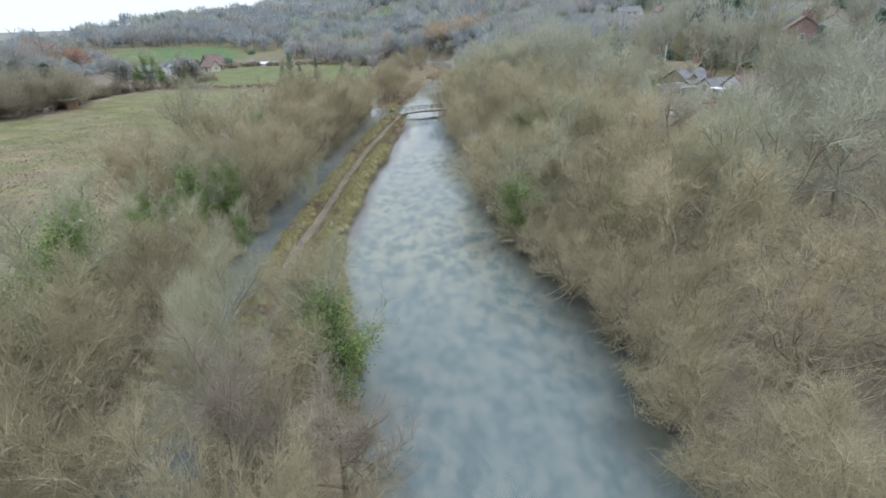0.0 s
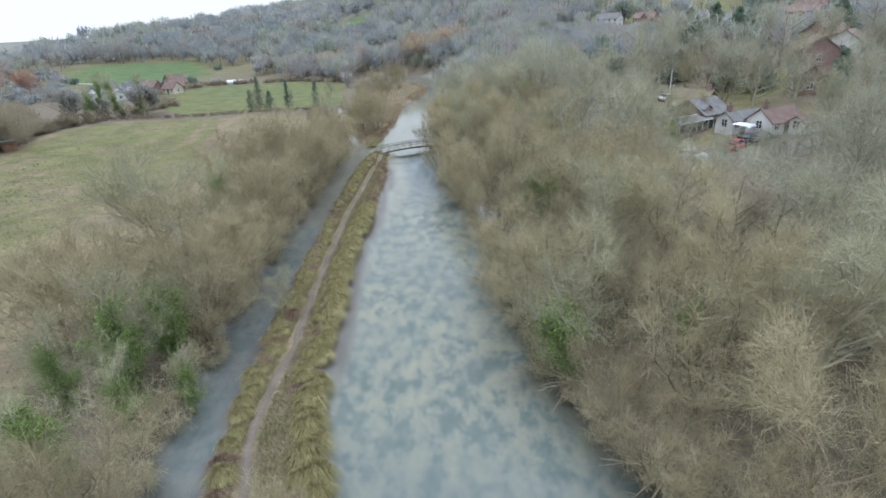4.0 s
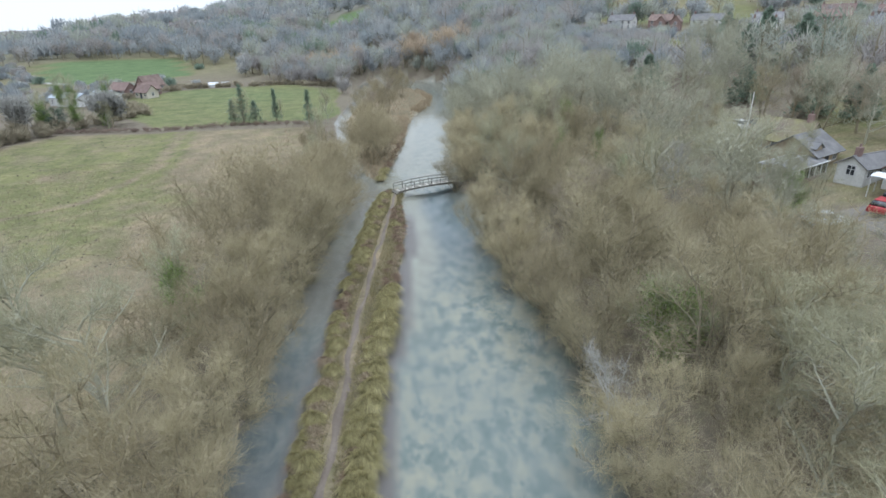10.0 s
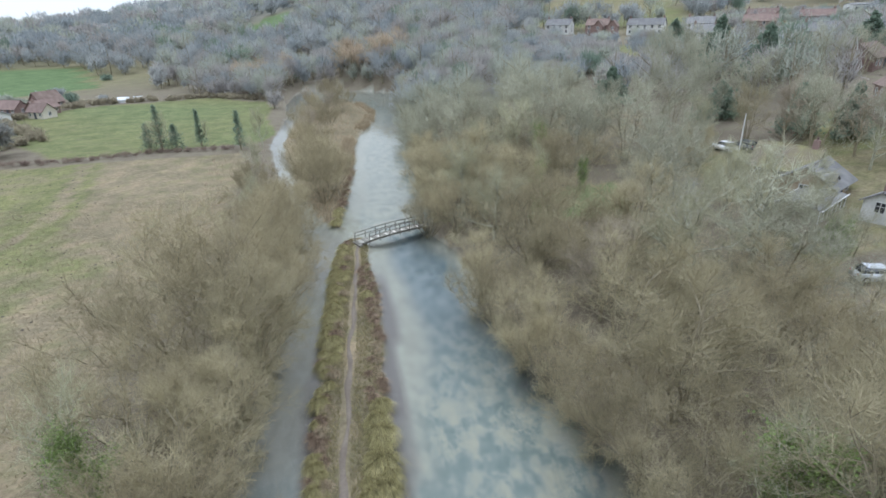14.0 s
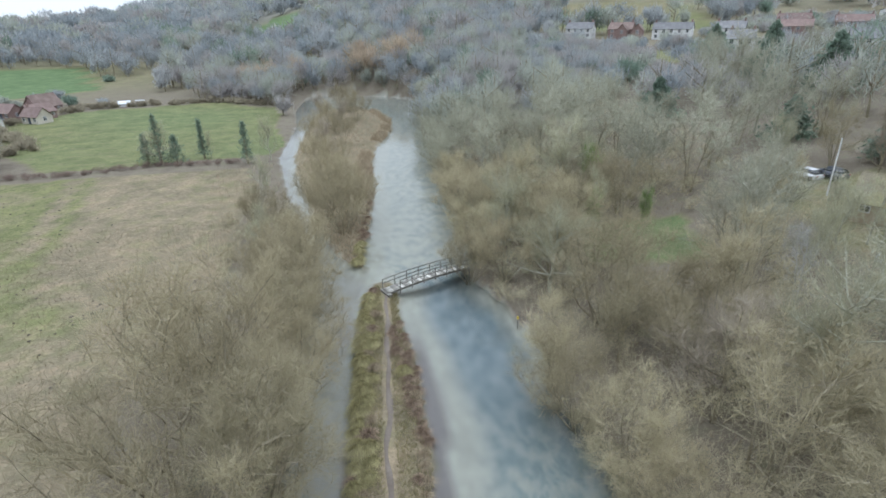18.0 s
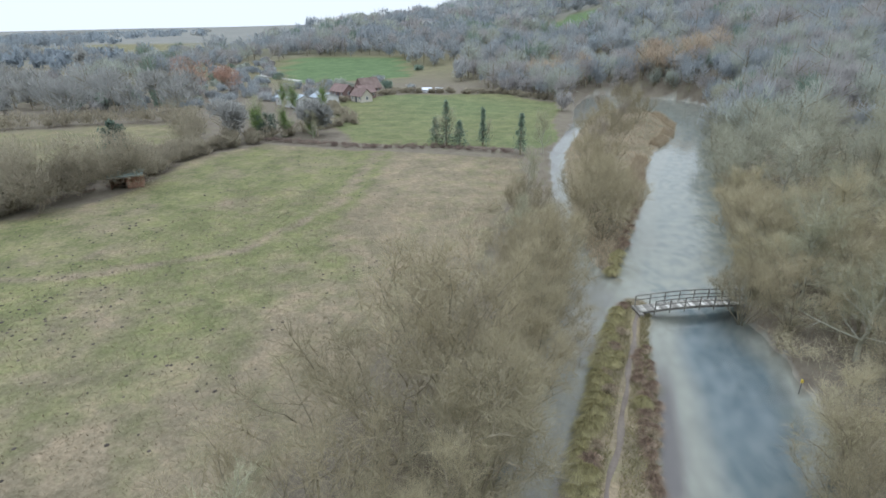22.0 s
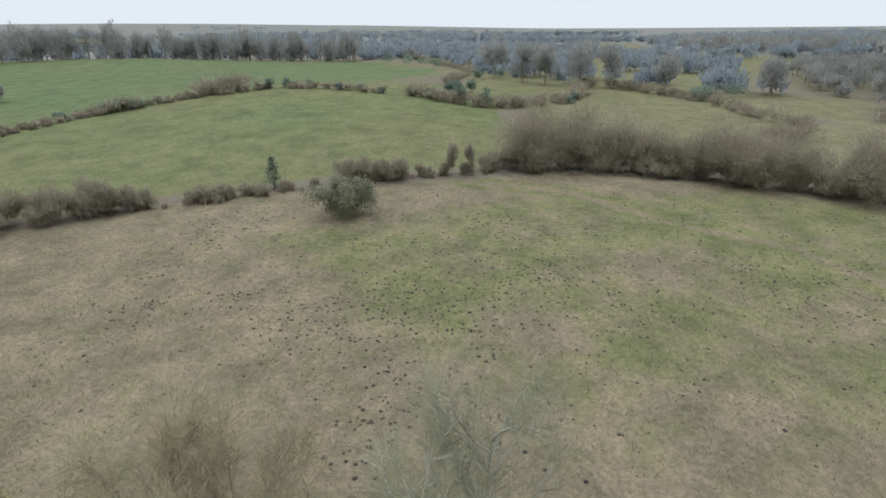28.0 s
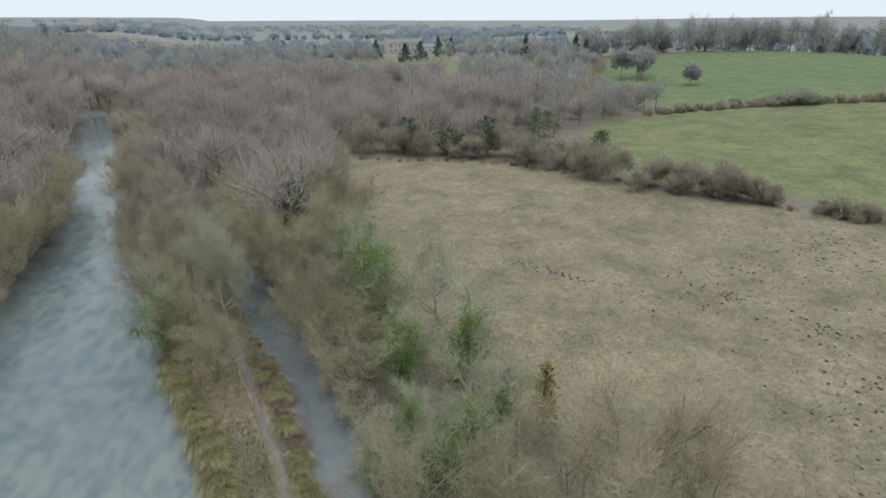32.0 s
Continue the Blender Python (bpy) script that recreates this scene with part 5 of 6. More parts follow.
for x, y, h, r in ((-36.2, 71, 11.5, 1.8), (-27.9, 73, 9.5, 1.0), (-17.8, 65.5, 10, 1.5), (-33, 71, 6.5, 2.2), (-39, 71.5, 7, 1.7)):
    leafy("ivy_column", "upright trunk clothed in dark ivy", "tree", x, y, h, r, FAR_GREEN, 1500, 0.22, True, group="ivy columns on the field bank")
plant(T_OLIVE[0], -36.5, 70.5, 0.9, 1.0)
plant(T_OLIVE[2], -13.4, 68.0, 0.95, 0.7)
plant(T_OLIVE[1], -26.5, 73.5, 0.6, 0.5)
plant(T_OLIVE[1], -71.6, 71.0, 0.75, 0.9)
plant(T_IVY[0], -72.5, 73.0, 0.8, 0.75)
for x, y, sc in ((-80, 72, 1.0), (-86, 69, 1.1), (-76, 77, 1.0), (-91, 74, 1.1), (-101, 112, 1.2), (-95, 116, 1.1), (-108, 114, 1.2)):
    plant(T_IVY[1], x, y, sc, 0.9)
leafy("holly_bush", "dark rounded evergreen by the field corner", "bush", -84.5, 70.5, 6.5, 3.0, CONIFER, 1500, 0.26)
for x, y, h, r in ((77, 9, 9, 3.8), (81, 3, 9, 3.0), (86, -11, 8, 2.0), (92, -17, 10, 4), (96, 40, 13, 6), (104, 66, 13, 6.5), (66, 50, 9, 4.5), (118, 0, 14, 5), (126, 44, 12, 6), (122, 12, 14, 5.5), (112, 98, 11, 6), (92, 54, 11, 6), (74, 24, 8, 4)):
    leafy("conifer", "tall dark green conifer by the houses", "tree", x, y, h, r, FAR_GREEN, 3400, 0.42, True, group="conifers round the houses")
for x, y, h, r in ((-188, -382, 18, 4), (-207, -353, 17, 4.5), (-212, -349, 14, 4), (-160, -470, 17, 6), (-175, -480, 16, 6), (-120, -430, 14, 6), (-135, -440, 15, 6), (-110, -470, 15, 6), (-60, -440, 13, 5)):
    leafy("cedar", "dark conifer in distant parkland", "tree", x, y, h, r, CONIFER, 1000, 0.8, True, group="parkland conifers")
dark = [(-150 - 3 * i, -165 + 1.8 * i, 3.6, 2.4) for i in range(4)] + [(-140, -171, 3, 2), (-192, -131, 4, 3), (-196, -126, 3.6, 2.6), (-196, -117, 3.4, 2.2), (-193, -106, 3.2, 2.0), (-193, -98, 2.6, 1.8), (-191, -90, 2.6, 1.8), (-181, -62, 8, 3.2), (-177, -53, 6, 2.6), (-187, -72, 4, 2.6), (-190, -79, 3, 2.2), (-204, -22, 4, 2.8), (-205, -66, 5, 3), (-212, -60, 6, 3), (-208, -68, 4, 3), (-184, -44, 3.5, 1.8), (-194, -24, 3, 2.2), (-208, 25, 6, 6), (-220, 40, 6, 6), (-215, 30, 6, 5), (-290, -60, 5, 5), (-300, -48, 5, 5), (-370, -90, 7, 6), (-380, -100, 7, 6), (-390, -112, 8, 6), (-402, -130, 8, 7), (-255, 2, 4, 4), (-246, 8, 4, 4), (-163, 117, 9, 4), (-166, 108, 9, 4), (-179, 96, 8, 4), (-172, 100, 8, 3.5)]
wood_stuff("holly_clumps", "dark evergreen clumps in the pasture hedges", "hedge", dark, FAR_GREEN, 420, 1.0, 0.3, trunk=False, low=0.0)

# ---- the strip: sedge tussocks, dead reed and grass ----


def tussock_mesh(seed, n, r, h, material, droop):
    rng = np.random.default_rng(seed)
    a = rng.uniform(0, 6.28, n)
    out = np.stack([np.cos(a), np.sin(a), 0 * a], 1)
    t = rng.uniform(0.15, 1, n)[:, None]
    foot = out * t * r * 0.25
    mid = foot + out * t * r * 0.5 + np.array([0, 0, 1]) * h * rng.uniform(0.7, 1.05, (n, 1)) * (1.1 - 0.4 * t)
    tip = foot + out * r * t * rng.uniform(0.9, 1.25, (n, 1)) + np.array([0, 0, 1]) * h * (1 - t * droop) * rng.uniform(0.5, 0.9, (n, 1))
    s = np.cross(out, [0, 0, 1.0]) * rng.uniform(0.005, 0.011, (n, 1)) * (1 + r)
    V = np.stack([foot - s, foot + s, mid + s * 0.8, mid - s * 0.8, tip], 1).reshape(-1, 3)
    b = np.arange(n)[:, None] * 5
    F = (b + [[0, 1, 2, 3]]).tolist() + (b + [[3, 2, 4]]).tolist()
    return mesh_of("tussock", V, F, material)


TUSSOCKS = [tussock_mesh(i, 900, 0.8, 0.78, SEDGE, 1.0) for i in range(3)]
REEDS = [tussock_mesh(10 + i, 420, 0.8, 0.5, BROWN_REED, 0.9) for i in range(2)] + [tussock_mesh(15, 260, 0.7, 0.65, DRY, 0.7)]
rt = np.random.default_rng(9)


def tuft(kind, x, y, s):
    if kind == "sedge":
        ob = tagged(new("sedge_tussock", TUSSOCKS[rt.integers(3)]), "dome of arching yellow-green sedge at the water's edge", "sedge", "sedge tussocks")
    else:
        ob = tagged(new("reed_clump", REEDS[rt.integers(3)]), "collapsed clump of dead brown reed on the bank", "reed", "dead reed clumps")
    ob.matrix_basis = pose(x, y, max(gz(x, y), 0.0) - 0.04, 0, 0, rt.uniform(0, 360))
    ob.scale = (s, s, s * rt.uniform(0.8, 1.1))


for y in np.arange(-93, 2, 1.05):
    right, left = float(strip_right(y)), float(strip_left(y))
    sedge_r = (y < -34 and rt.uniform() < 0.85) or (-34 <= y < -28 and rt.uniform() < 0.4)
    if y < -5:
        tuft("sedge" if sedge_r else "reed", right - rt.uniform(0.1, 0.7), y + rt.uniform(-0.3, 0.3), rt.uniform(0.9, 1.8) if sedge_r else rt.uniform(0.7, 1.1))
    if rt.uniform() < 0.55 and y < -6:
        tuft("sedge" if rt.uniform() < (0.6 if y < -34 else 0.2) else "reed", right - rt.uniform(0.9, 1.4), y, rt.uniform(0.7, 1.1))
    if y > -24 or rt.uniform() < 0.85:
        s_l = -24 < y < -2 or rt.uniform() < 0.6
        tuft("sedge" if s_l else "reed", left + rt.uniform(0.1, 0.6), y + rt.uniform(-0.3, 0.3), rt.uniform(0.9, 1.5) if -24 < y else rt.uniform(0.7, 1.3))
for y in np.arange(-90, -3, 1.3):
    left, mid_x = float(strip_left(y)), float(path_x(y))
    tuft("sedge" if rt.uniform() < (0.55 if y < -40 or y > -26 else 0.3) else "reed", left + (mid_x - 0.7 - left) * rt.uniform(0.3, 0.85), y, rt.uniform(0.75, 1.3))
for y in np.arange(9.5, 62, 1.5):
    tuft("sedge" if y < 16 else "reed", float(strip_right(y)) - rt.uniform(0.2, 0.9), y, rt.uniform(0.8, 1.3))


def grass_on(name, label, material, n, pick, h, w, seed, category="grass"):
    rng = np.random.default_rng(seed)
    X, Y = pick(rng, n)
    P = np.stack([X, Y, ground_z(X, Y) - 0.02], 1)
    D = rng.normal(size=(len(X), 3)) * 0.45 * h
    D[:, 2] = h * rng.uniform(0.5, 1.2, len(X))
    tagged(new(name, mesh_of(name, *blades(P, D, w * rng.uniform(0.6, 1.4, len(X)), rng), material)), label, category, kind="stuff")


def on_strip(rng, n):
    Y = rng.uniform(-100, 2.5, n)
    t = rng.uniform(0, 1, n)
    X = strip_left(Y) + (strip_right(Y) - strip_left(Y)) * t
    keep = (np.abs(X - path_x(Y)) > 0.42) & (into_water(X, Y) < -0.1)
    return X[keep], Y[keep]


def on_island(rng, n):
    Y = rng.uniform(9, 130, n)
    X = strip_left(Y) + (strip_right(Y) - strip_left(Y)) * rng.uniform(0, 1, n)
    keep = into_water(X, Y) < 0.1
    return X[keep], Y[keep]


def reed_edge(rng, n):
    Y = rng.uniform(36, 128, n)
    X = strip_right(Y) - rng.uniform(-0.3, 2.6, n)
    keep = (into_water(X, Y) < 0.4) & (wobble(X, Y, 0.35, 2.0) > -0.25)
    return X[keep], Y[keep]


def in_meadow(rng, n):
    X, Y = rng.uniform(-62, -12, n), rng.uniform(-118, 30, n)
    keep = in_poly(X, Y, MEADOW)
    return X[keep], Y[keep]


def on_litter(rng, n):
    Y = rng.uniform(-124, 64, n)
    X = np.where(rng.uniform(0, 1, n) < 0.7, bank_right(Y) + rng.uniform(0, 30, n), bank_left(Y) - rng.uniform(0, 13, n))
    keep = into_water(X, Y) < 0.2
    return X[keep], Y[keep]


grass_on("strip_grass", "short green and straw grass along the footpath", GRASS, 56000, on_strip, 0.4, 0.04, 1)
grass_on("island_grass", "tangled dead grass over the island", DRY, 14000, on_island, 0.6, 0.06, 2)
grass_on("reed_bed", "pale fawn reed bed on the island's edge", DRY, 12000, reed_edge, 1.3, 0.07, 3, "reed")
grass_on("meadow_tufts", "coarse straw tufts over the meadow", STRAW, 60000, in_meadow, 0.22, 0.06, 4)
grass_on("bank_litter", "dead stems and brambles under the bank trees", BROWN_REED, 26000, on_litter, 0.55, 0.04, 6, "undergrowth")

# ---- willows fallen over the muddy east bank ----


def fallen_willow(label, x, y, turn, size, material, seed):
    """A root plate with stems lying fanwise over the mud, forked and bending down."""
    rng = np.random.default_rng(seed)
    root = tagged(new("fallen_willow"), label, "tree", "fallen willows")
    root.matrix_basis = pose(x, y, max(gz(x, y), 0.0), 0, 0, turn)
    part("root_plate", mesh_of("root_plate", *tubes([(np.array([0, 0, -0.3]), np.array([0.1, 0, 0.7]), 0.34 * size, 0.2 * size)] + [(np.zeros(3) + [0, 0, 0.25], np.array([-0.8 * math.cos(a), 0.8 * math.sin(a), -0.15]), 0.1, 0.03) for a in np.linspace(-1.2, 1.2, 6)], 7), material), root)
    for i in range(9):
        a = -1.0 + 2.0 * (i + rng.uniform(0, 0.6)) / 9
        p, d, r = np.array([0.1, 0, 0.5]), np.array([math.cos(a), math.sin(a), 0.35]), 0.085 * size
        segs = []
        for j in range(5):
            q = p + d * size * rng.uniform(0.5, 0.8)
            q[2] = max(q[2], 0.02)
            segs.append((p, q, r, r * 0.78))
            if j > 1:
                for s in (-1, 1):
                    f = q + np.array([d[0] + s * d[1] * 0.7, d[1] - s * d[0] * 0.7, 0.25]) * size * rng.uniform(0.3, 0.6)
                    segs.append((q, f, r * 0.5, 0.008))
            p, r = q, r * 0.78
            d = d + rng.normal(size=3) * 0.14 + np.array([0, 0, -0.14])
        part("stem", mesh_of("stem", *tubes(segs, 5), material), root)


for x, y, turn, size, material, seed in ((24.6, -83.4, 205, 1.1, BARK, 3), (21.6, -75.0, 190, 0.9, BARK, 5), (26.4, -91.0, 200, 0.9, BARK, 8), (20.6, -66.5, 185, 0.8, BARK, 11), (20.2, -50.5, 190, 0.8, BARK, 14)):
    fallen_willow("fallen bare willow, stems fanned over the muddy bank", x, y, turn, size, material, seed)

# ---- molehills ----
rm = np.random.default_rng(17)
mv, mf = [], []
clusters = [(-66, -90, 4, 40), (-54, -88, 2.5, 16), (-63, -86, 3, 24), (-43.4, -84, 2.5, 22), (-46, -76, 2.2, 22), (-40, -64, 4, 30), (-33, -57.5, 2.5, 20), (-28.2, -57, 1.8, 8), (-33, -52, 2, 12), (-45, -52, 3, 40), (-46.6, -59.5, 4, 50), (-57, -44, 3, 24), (-52.4, -49, 3, 24), (-43, -68, 3, 40), (-56.6, -20, 4, 36), (-49.6, -14.4, 5, 40), (-70, -48, 7, 50), (-76, -24, 6, 40), (-25, 2, 4, 26), (-17, 11, 3, 14), (-55, -43, 7, 60), (-44, -51, 5, 45), (-31, -18, 6, 20), (-36, -58, 5, 26), (-27, -58, 2.5, 20), (-41, -87, 4, 20), (-56, -65, 12, 80), (-62, -52, 10, 70), (-48, -36, 9, 60), (-52, -20, 12, 60), (-60, -5, 14, 90), (-48, 10, 10, 50), (-66, 10, 10, 50), (-72, -30, 12, 50), (-66, -78, 9, 50), (-74, -85, 4, 20), (-50, 30, 10, 40), (-58, 48, 8, 40), (-34, -40, 7, 24), (-31, -51, 3, 10), (-78, -60, 7, 24), (-64, -66, 4, 24)]
hills_at = [(cx + rm.normal() * s, cy + rm.normal() * s * 0.7) for cx, cy, s, n in clusters for _ in range(int(1.3 * n))]
hills_at += [(-27.6 + -5.6 * t + rm.normal() * 0.3, -100.6 + 8.7 * t + rm.normal() * 0.35) for t in rm.uniform(0, 1, 44)]
for x, y in hills_at:
    if not bool(in_poly(np.array(x), np.array(y), MEADOW)):
        continue
    r, h, z, o = rm.uniform(0.1, 0.25), rm.uniform(0.07, 0.13), gz(x, y) - 0.03, len(mv)
    for k in range(6):
        a = k * math.pi / 3
        q = r * rm.uniform(0.75, 1.2)
        mv.append((x + q * math.cos(a), y + q * math.sin(a), z))
    for k in range(6):
        a = k * math.pi / 3 + 0.3
        mv.append((x + 0.55 * r * math.cos(a), y + 0.55 * r * math.sin(a), z + h * 0.85))
    mv.append((x, y, z + h))
    mf += [(o + k, o + (k + 1) % 6, o + 6 + (k + 1) % 6, o + 6 + k) for k in range(6)] + [(o + 6 + k, o + 6 + (k + 1) % 6, o + 12) for k in range(6)]
tagged(new("molehills", mesh_of("molehills", mv, mf, MOLE, True)), "scattered dark molehills over the meadow", "molehill", kind="stuff")

# ---- footbridge ----


def footbridge():
    a, b, width, n = Vector((5.0, 0.5, 0)), Vector((15.1, 4.9, 0)), 1.3, 46
    d = (b - a)
    length = d.length
    root = tagged(new("footbridge"), "arched weathered timber footbridge with post-and-rail sides", "bridge")
    root.matrix_basis = pose(a.x, a.y, 0, 0, 0, math.degrees(math.atan2(d.y, d.x)))

    def deck(s):
        return 0.78 + 0.26 * math.sin(math.pi * s)

    for side in (-1, 1):
        bm = bmesh.new()
        for i in range(12):
            s0, s1 = i / 12, (i + 1) / 12
            p0, p1 = Vector((s0 * length, 0, deck(s0))), Vector((s1 * length, 0, deck(s1)))
            add_box(bm, Vector(((p0.x + p1.x) / 2, side * 0.5, (p0.z + p1.z) / 2 - 0.16)), ((p1 - p0).length + 0.01, 0.12, 0.26), Euler((0, -math.atan2(p1.z - p0.z, p1.x - p0.x), 0)).to_matrix())
        part("beam", from_bm("beam", bm, TIMBER), root)
    plank = box_mesh("plank", (0, 0, 0), (length / n - 0.03, width, 0.05), PLANK, 0.008)
    tread = box_mesh("tread", (0, 0, 0), (0.34, width * 0.55, 0.02), mat("pale_grip_strip", (0.55, 0.53, 0.46), (0.66, 0.64, 0.57), 3.0), 0.005)
    old = box_mesh("old_plank", (0, 0, 0), (length / n - 0.03, width, 0.05), TIMBER, 0.008)
    for i in range(n):
        s = (i + 0.5) / n
        tilt = -math.degrees(math.atan(0.26 * math.pi * math.cos(math.pi * s) / length))
        part("plank", plank if i % 3 else old, root, m=pose(s * length, 0, deck(s), 0, tilt, random.uniform(-0.6, 0.6)))
        if i % 5 == 2 and 0.1 < s:
            part("grip_panel", tread, root, "pale anti-slip panel", pose(s * length, -0.26, deck(s) + 0.037, 0, tilt, 0))
    for side in (-1, 1):
        posts = [0.0, 0.14, 0.28, 0.42, 0.56, 0.70, 0.84, 0.97] if side == 1 else [0.13, 0.27, 0.41, 0.55, 0.69, 0.83, 0.96]
        y = side * (width / 2 + 0.04)
        for s in posts:
            part("post", box_mesh("post", (0, 0, 0.3), (0.1, 0.1, 1.55), TIMBER, 0.012), root, m=pose(s * length, y, deck(s)))
        for lift, w in ((1.05, 0.11), (0.58, 0.09)):
            for s0, s1 in zip(posts, posts[1:]):
                p0, p1 = Vector((s0 * length, 0, deck(s0) + lift)), Vector((s1 * length, 0, deck(s1) + lift))
                rot = Euler((0, -math.atan2(p1.z - p0.z, p1.x - p0.x), 0)).to_matrix()
                part("rail", box_mesh("rail", ((p0.x + p1.x) / 2, y + side * 0.06, (p0.z + p1.z) / 2), ((p1 - p0).length + 0.04, 0.045, w), TIMBER, 0.01, rot), root)
    for s in (0.0, 1.0):
        part("abutment", box_mesh("abutment", (s * length, 0, 0.2), (0.5, 1.9, 1.0), TIMBER, 0.03), root, "dark timber bank seat")


footbridge()

# ---- houses ----
WIN_FRAME = bpy.data.meshes.new("window_frame")
fb = bmesh.new()
for cx, cz, sx, sz in ((0, 0.5, 1, 0.08), (0, -0.5, 1, 0.08), (-0.46, 0, 0.08, 1), (0.46, 0, 0.08, 1), (0, 0, 0.06, 0.92), (0, 0.12, 0.9, 0.05)):
    add_box(fb, (cx, 0, cz), (sx, 0.09, sz))
fb.to_mesh(WIN_FRAME)
fb.free()
WIN_FRAME.materials.append(UPVC)
WIN_PANE = box_mesh("pane", (0, 0.02, 0), (0.9, 0.02, 0.95), GLASS)
DOOR = box_mesh("door", (0, 0, 1.0), (0.95, 0.08, 2.05), mat("dark_painted_door", (0.06, 0.07, 0.09), (0.09, 0.1, 0.12), 1.0), 0.02)


def window(root, x, y, z, w, h, rz):
    f = part("window", WIN_FRAME, root, m=pose(x, y, z, 0, 0, rz) @ Matrix.Diagonal((w, 1, h, 1)))
    part("pane", WIN_PANE, f)


def house(name, label, x, y, rot, w, d, eave, ridge, wall, roof, rows=((1.5, 3),), chimneys=1, z=None, door=True, over=0.35, category="house", group="", win=(1.1, 1.2), sides=(1, -1), gable_win=True):
    root = tagged(new(name), label, category, group)
    base = gz(x, y) if z is None else z
    root.matrix_basis = pose(x, y, base, 0, 0, rot)
    hw, hd = w / 2, d / 2
    V = [(-hw, -hd, -1), (hw, -hd, -1), (hw, hd, -1), (-hw, hd, -1), (-hw, -hd, eave), (hw, -hd, eave), (hw, hd, eave), (-hw, hd, eave), (-hw, 0, ridge - 0.08), (hw, 0, ridge - 0.08)]
    F = [(0, 1, 5, 4), (2, 3, 7, 6), (1, 2, 6, 9, 5), (3, 0, 4, 8, 7), (4, 5, 9, 8), (6, 7, 8, 9), (3, 2, 1, 0)]
    part("wall", mesh_of("wall", V, F, wall), root)
    slope = math.atan2(ridge - eave, hd)
    run = (hd + over) / math.cos(slope)
    for s in (-1, 1):
        c = Vector((0, s * (hd + over) / 2, eave + (ridge - eave) / 2 - over / 2 * math.tan(slope) + 0.07))
        part("roof", box_mesh("roof", c, (w + 2 * over, run, 0.14), roof, 0.02, Euler((-s * slope, 0, 0)).to_matrix()), root)
    part("ridge_tiles", box_mesh("ridge_tiles", (0, 0, ridge + 0.1), (w + 2 * over, 0.26, 0.12), roof, 0.04), root)
    for zz, n in rows:
        for s in sides:
            for i in range(n):
                wx = -hw + w * (i + 0.5) / n
                if door and s == -1 and i == n // 2 and zz < 2:
                    part("door", DOOR, root, m=pose(wx, s * (hd + 0.03), 0))
                else:
                    window(root, wx, s * (hd + 0.02), zz, *win, 180 if s == 1 else 0)
        if gable_win:
            for s in (-1, 1):
                window(root, s * (hw + 0.02), 0, zz, *win, 90 * s)
    for i in range(chimneys):
        cx = (-hw + 0.6, hw - 0.6)[i % 2]
        ch = part("chimney", box_mesh("chimney", (cx, 0, ridge + 0.35), (0.75, 0.55, 1.5), BRICK, 0.02), root)
        part("chimney_pot", box_mesh("chimney_pot", (cx, 0, ridge + 1.3), (0.26, 0.26, 0.4), RED_TILE, 0.06), ch)
    return root


# the chalet house beside the wood, with its glazed garden room
HA = 62
house("chalet_house", "tan-clad house with mossy brown tiled roof", 63.6, -4.4, 118, 7, 5.4, 2.3, 4.7, CLAD, MOSS_TILE, ((1.4, 3),), 1, over=0.6)
house("slate_wing", "house wing with a broad grey slate roof", 62.0, -10.6, 28, 6.5, 6.2, 2.2, 4.2, CLAD, SLATE, ((1.4, 3),), 0, over=0.6)
house("dormer", "grey slate dormer on the house wing roof", 61.0, -13.0, 118, 2.2, 1.8, 0.8, 1.4, CLAD, SLATE, ((0.4, 1),), 0, z=gz(62.0, -10.6) + 2.1, door=False, gable_win=False, win=(0.9, 0.6), over=0.25, category="dormer")


def garden_room():
    x, y = 57.0, -15.6
    root = tagged(new("conservatory"), "white-framed glazed garden room with a shallow grey roof", "conservatory")
    root.matrix_basis = pose(x, y, gz(x, y), 0, 0, HA - 34)
    part("base_wall", box_mesh("base_wall", (0, 0, 0.15), (9, 4.6, 1.3), BRICK, 0.02), root)
    post = box_mesh("mullion", (0, 0, 1.5), (0.1, 0.1, 1.7), UPVC, 0.01)
    pane = box_mesh("pane", (0, 0, 1.55), (1.3, 0.03, 1.5), GLASS)
    for i in range(7):
        part("mullion", post, root, m=pose(-4.4 + i * 8.8 / 6, -2.25, 0))
        part("mullion", post, root, m=pose(-4.4 + i * 8.8 / 6, 2.25, 0))
        if i < 6:
            part("pane", pane, root, m=pose(-3.67 + i * 8.8 / 6, -2.25, 0))
    for i in range(6):
        part("roof_panel", box_mesh("roof_panel", (0, 0, 0), (1.4, 2.55, 0.06), SLATE, 0.01), root, m=pose(-3.67 + i * 8.8 / 6, -1.2, 2.6, 12))
        part("roof_panel", box_mesh("roof_panel", (0, 0, 0), (1.4, 2.55, 0.06), SLATE, 0.01), root, m=pose(-3.67 + i * 8.8 / 6, 1.2, 2.6, -12))
    part("gutter", box_mesh("gutter", (0, -2.45, 2.36), (9.2, 0.12, 0.12), UPVC, 0.02), root)
    part("gutter", box_mesh("gutter", (0, 2.45, 2.36), (9.2, 0.12, 0.12), UPVC, 0.02), root)
    part("ridge", box_mesh("ridge", (0, 0, 2.9), (9, 0.2, 0.1), UPVC, 0.02), root)


garden_room()


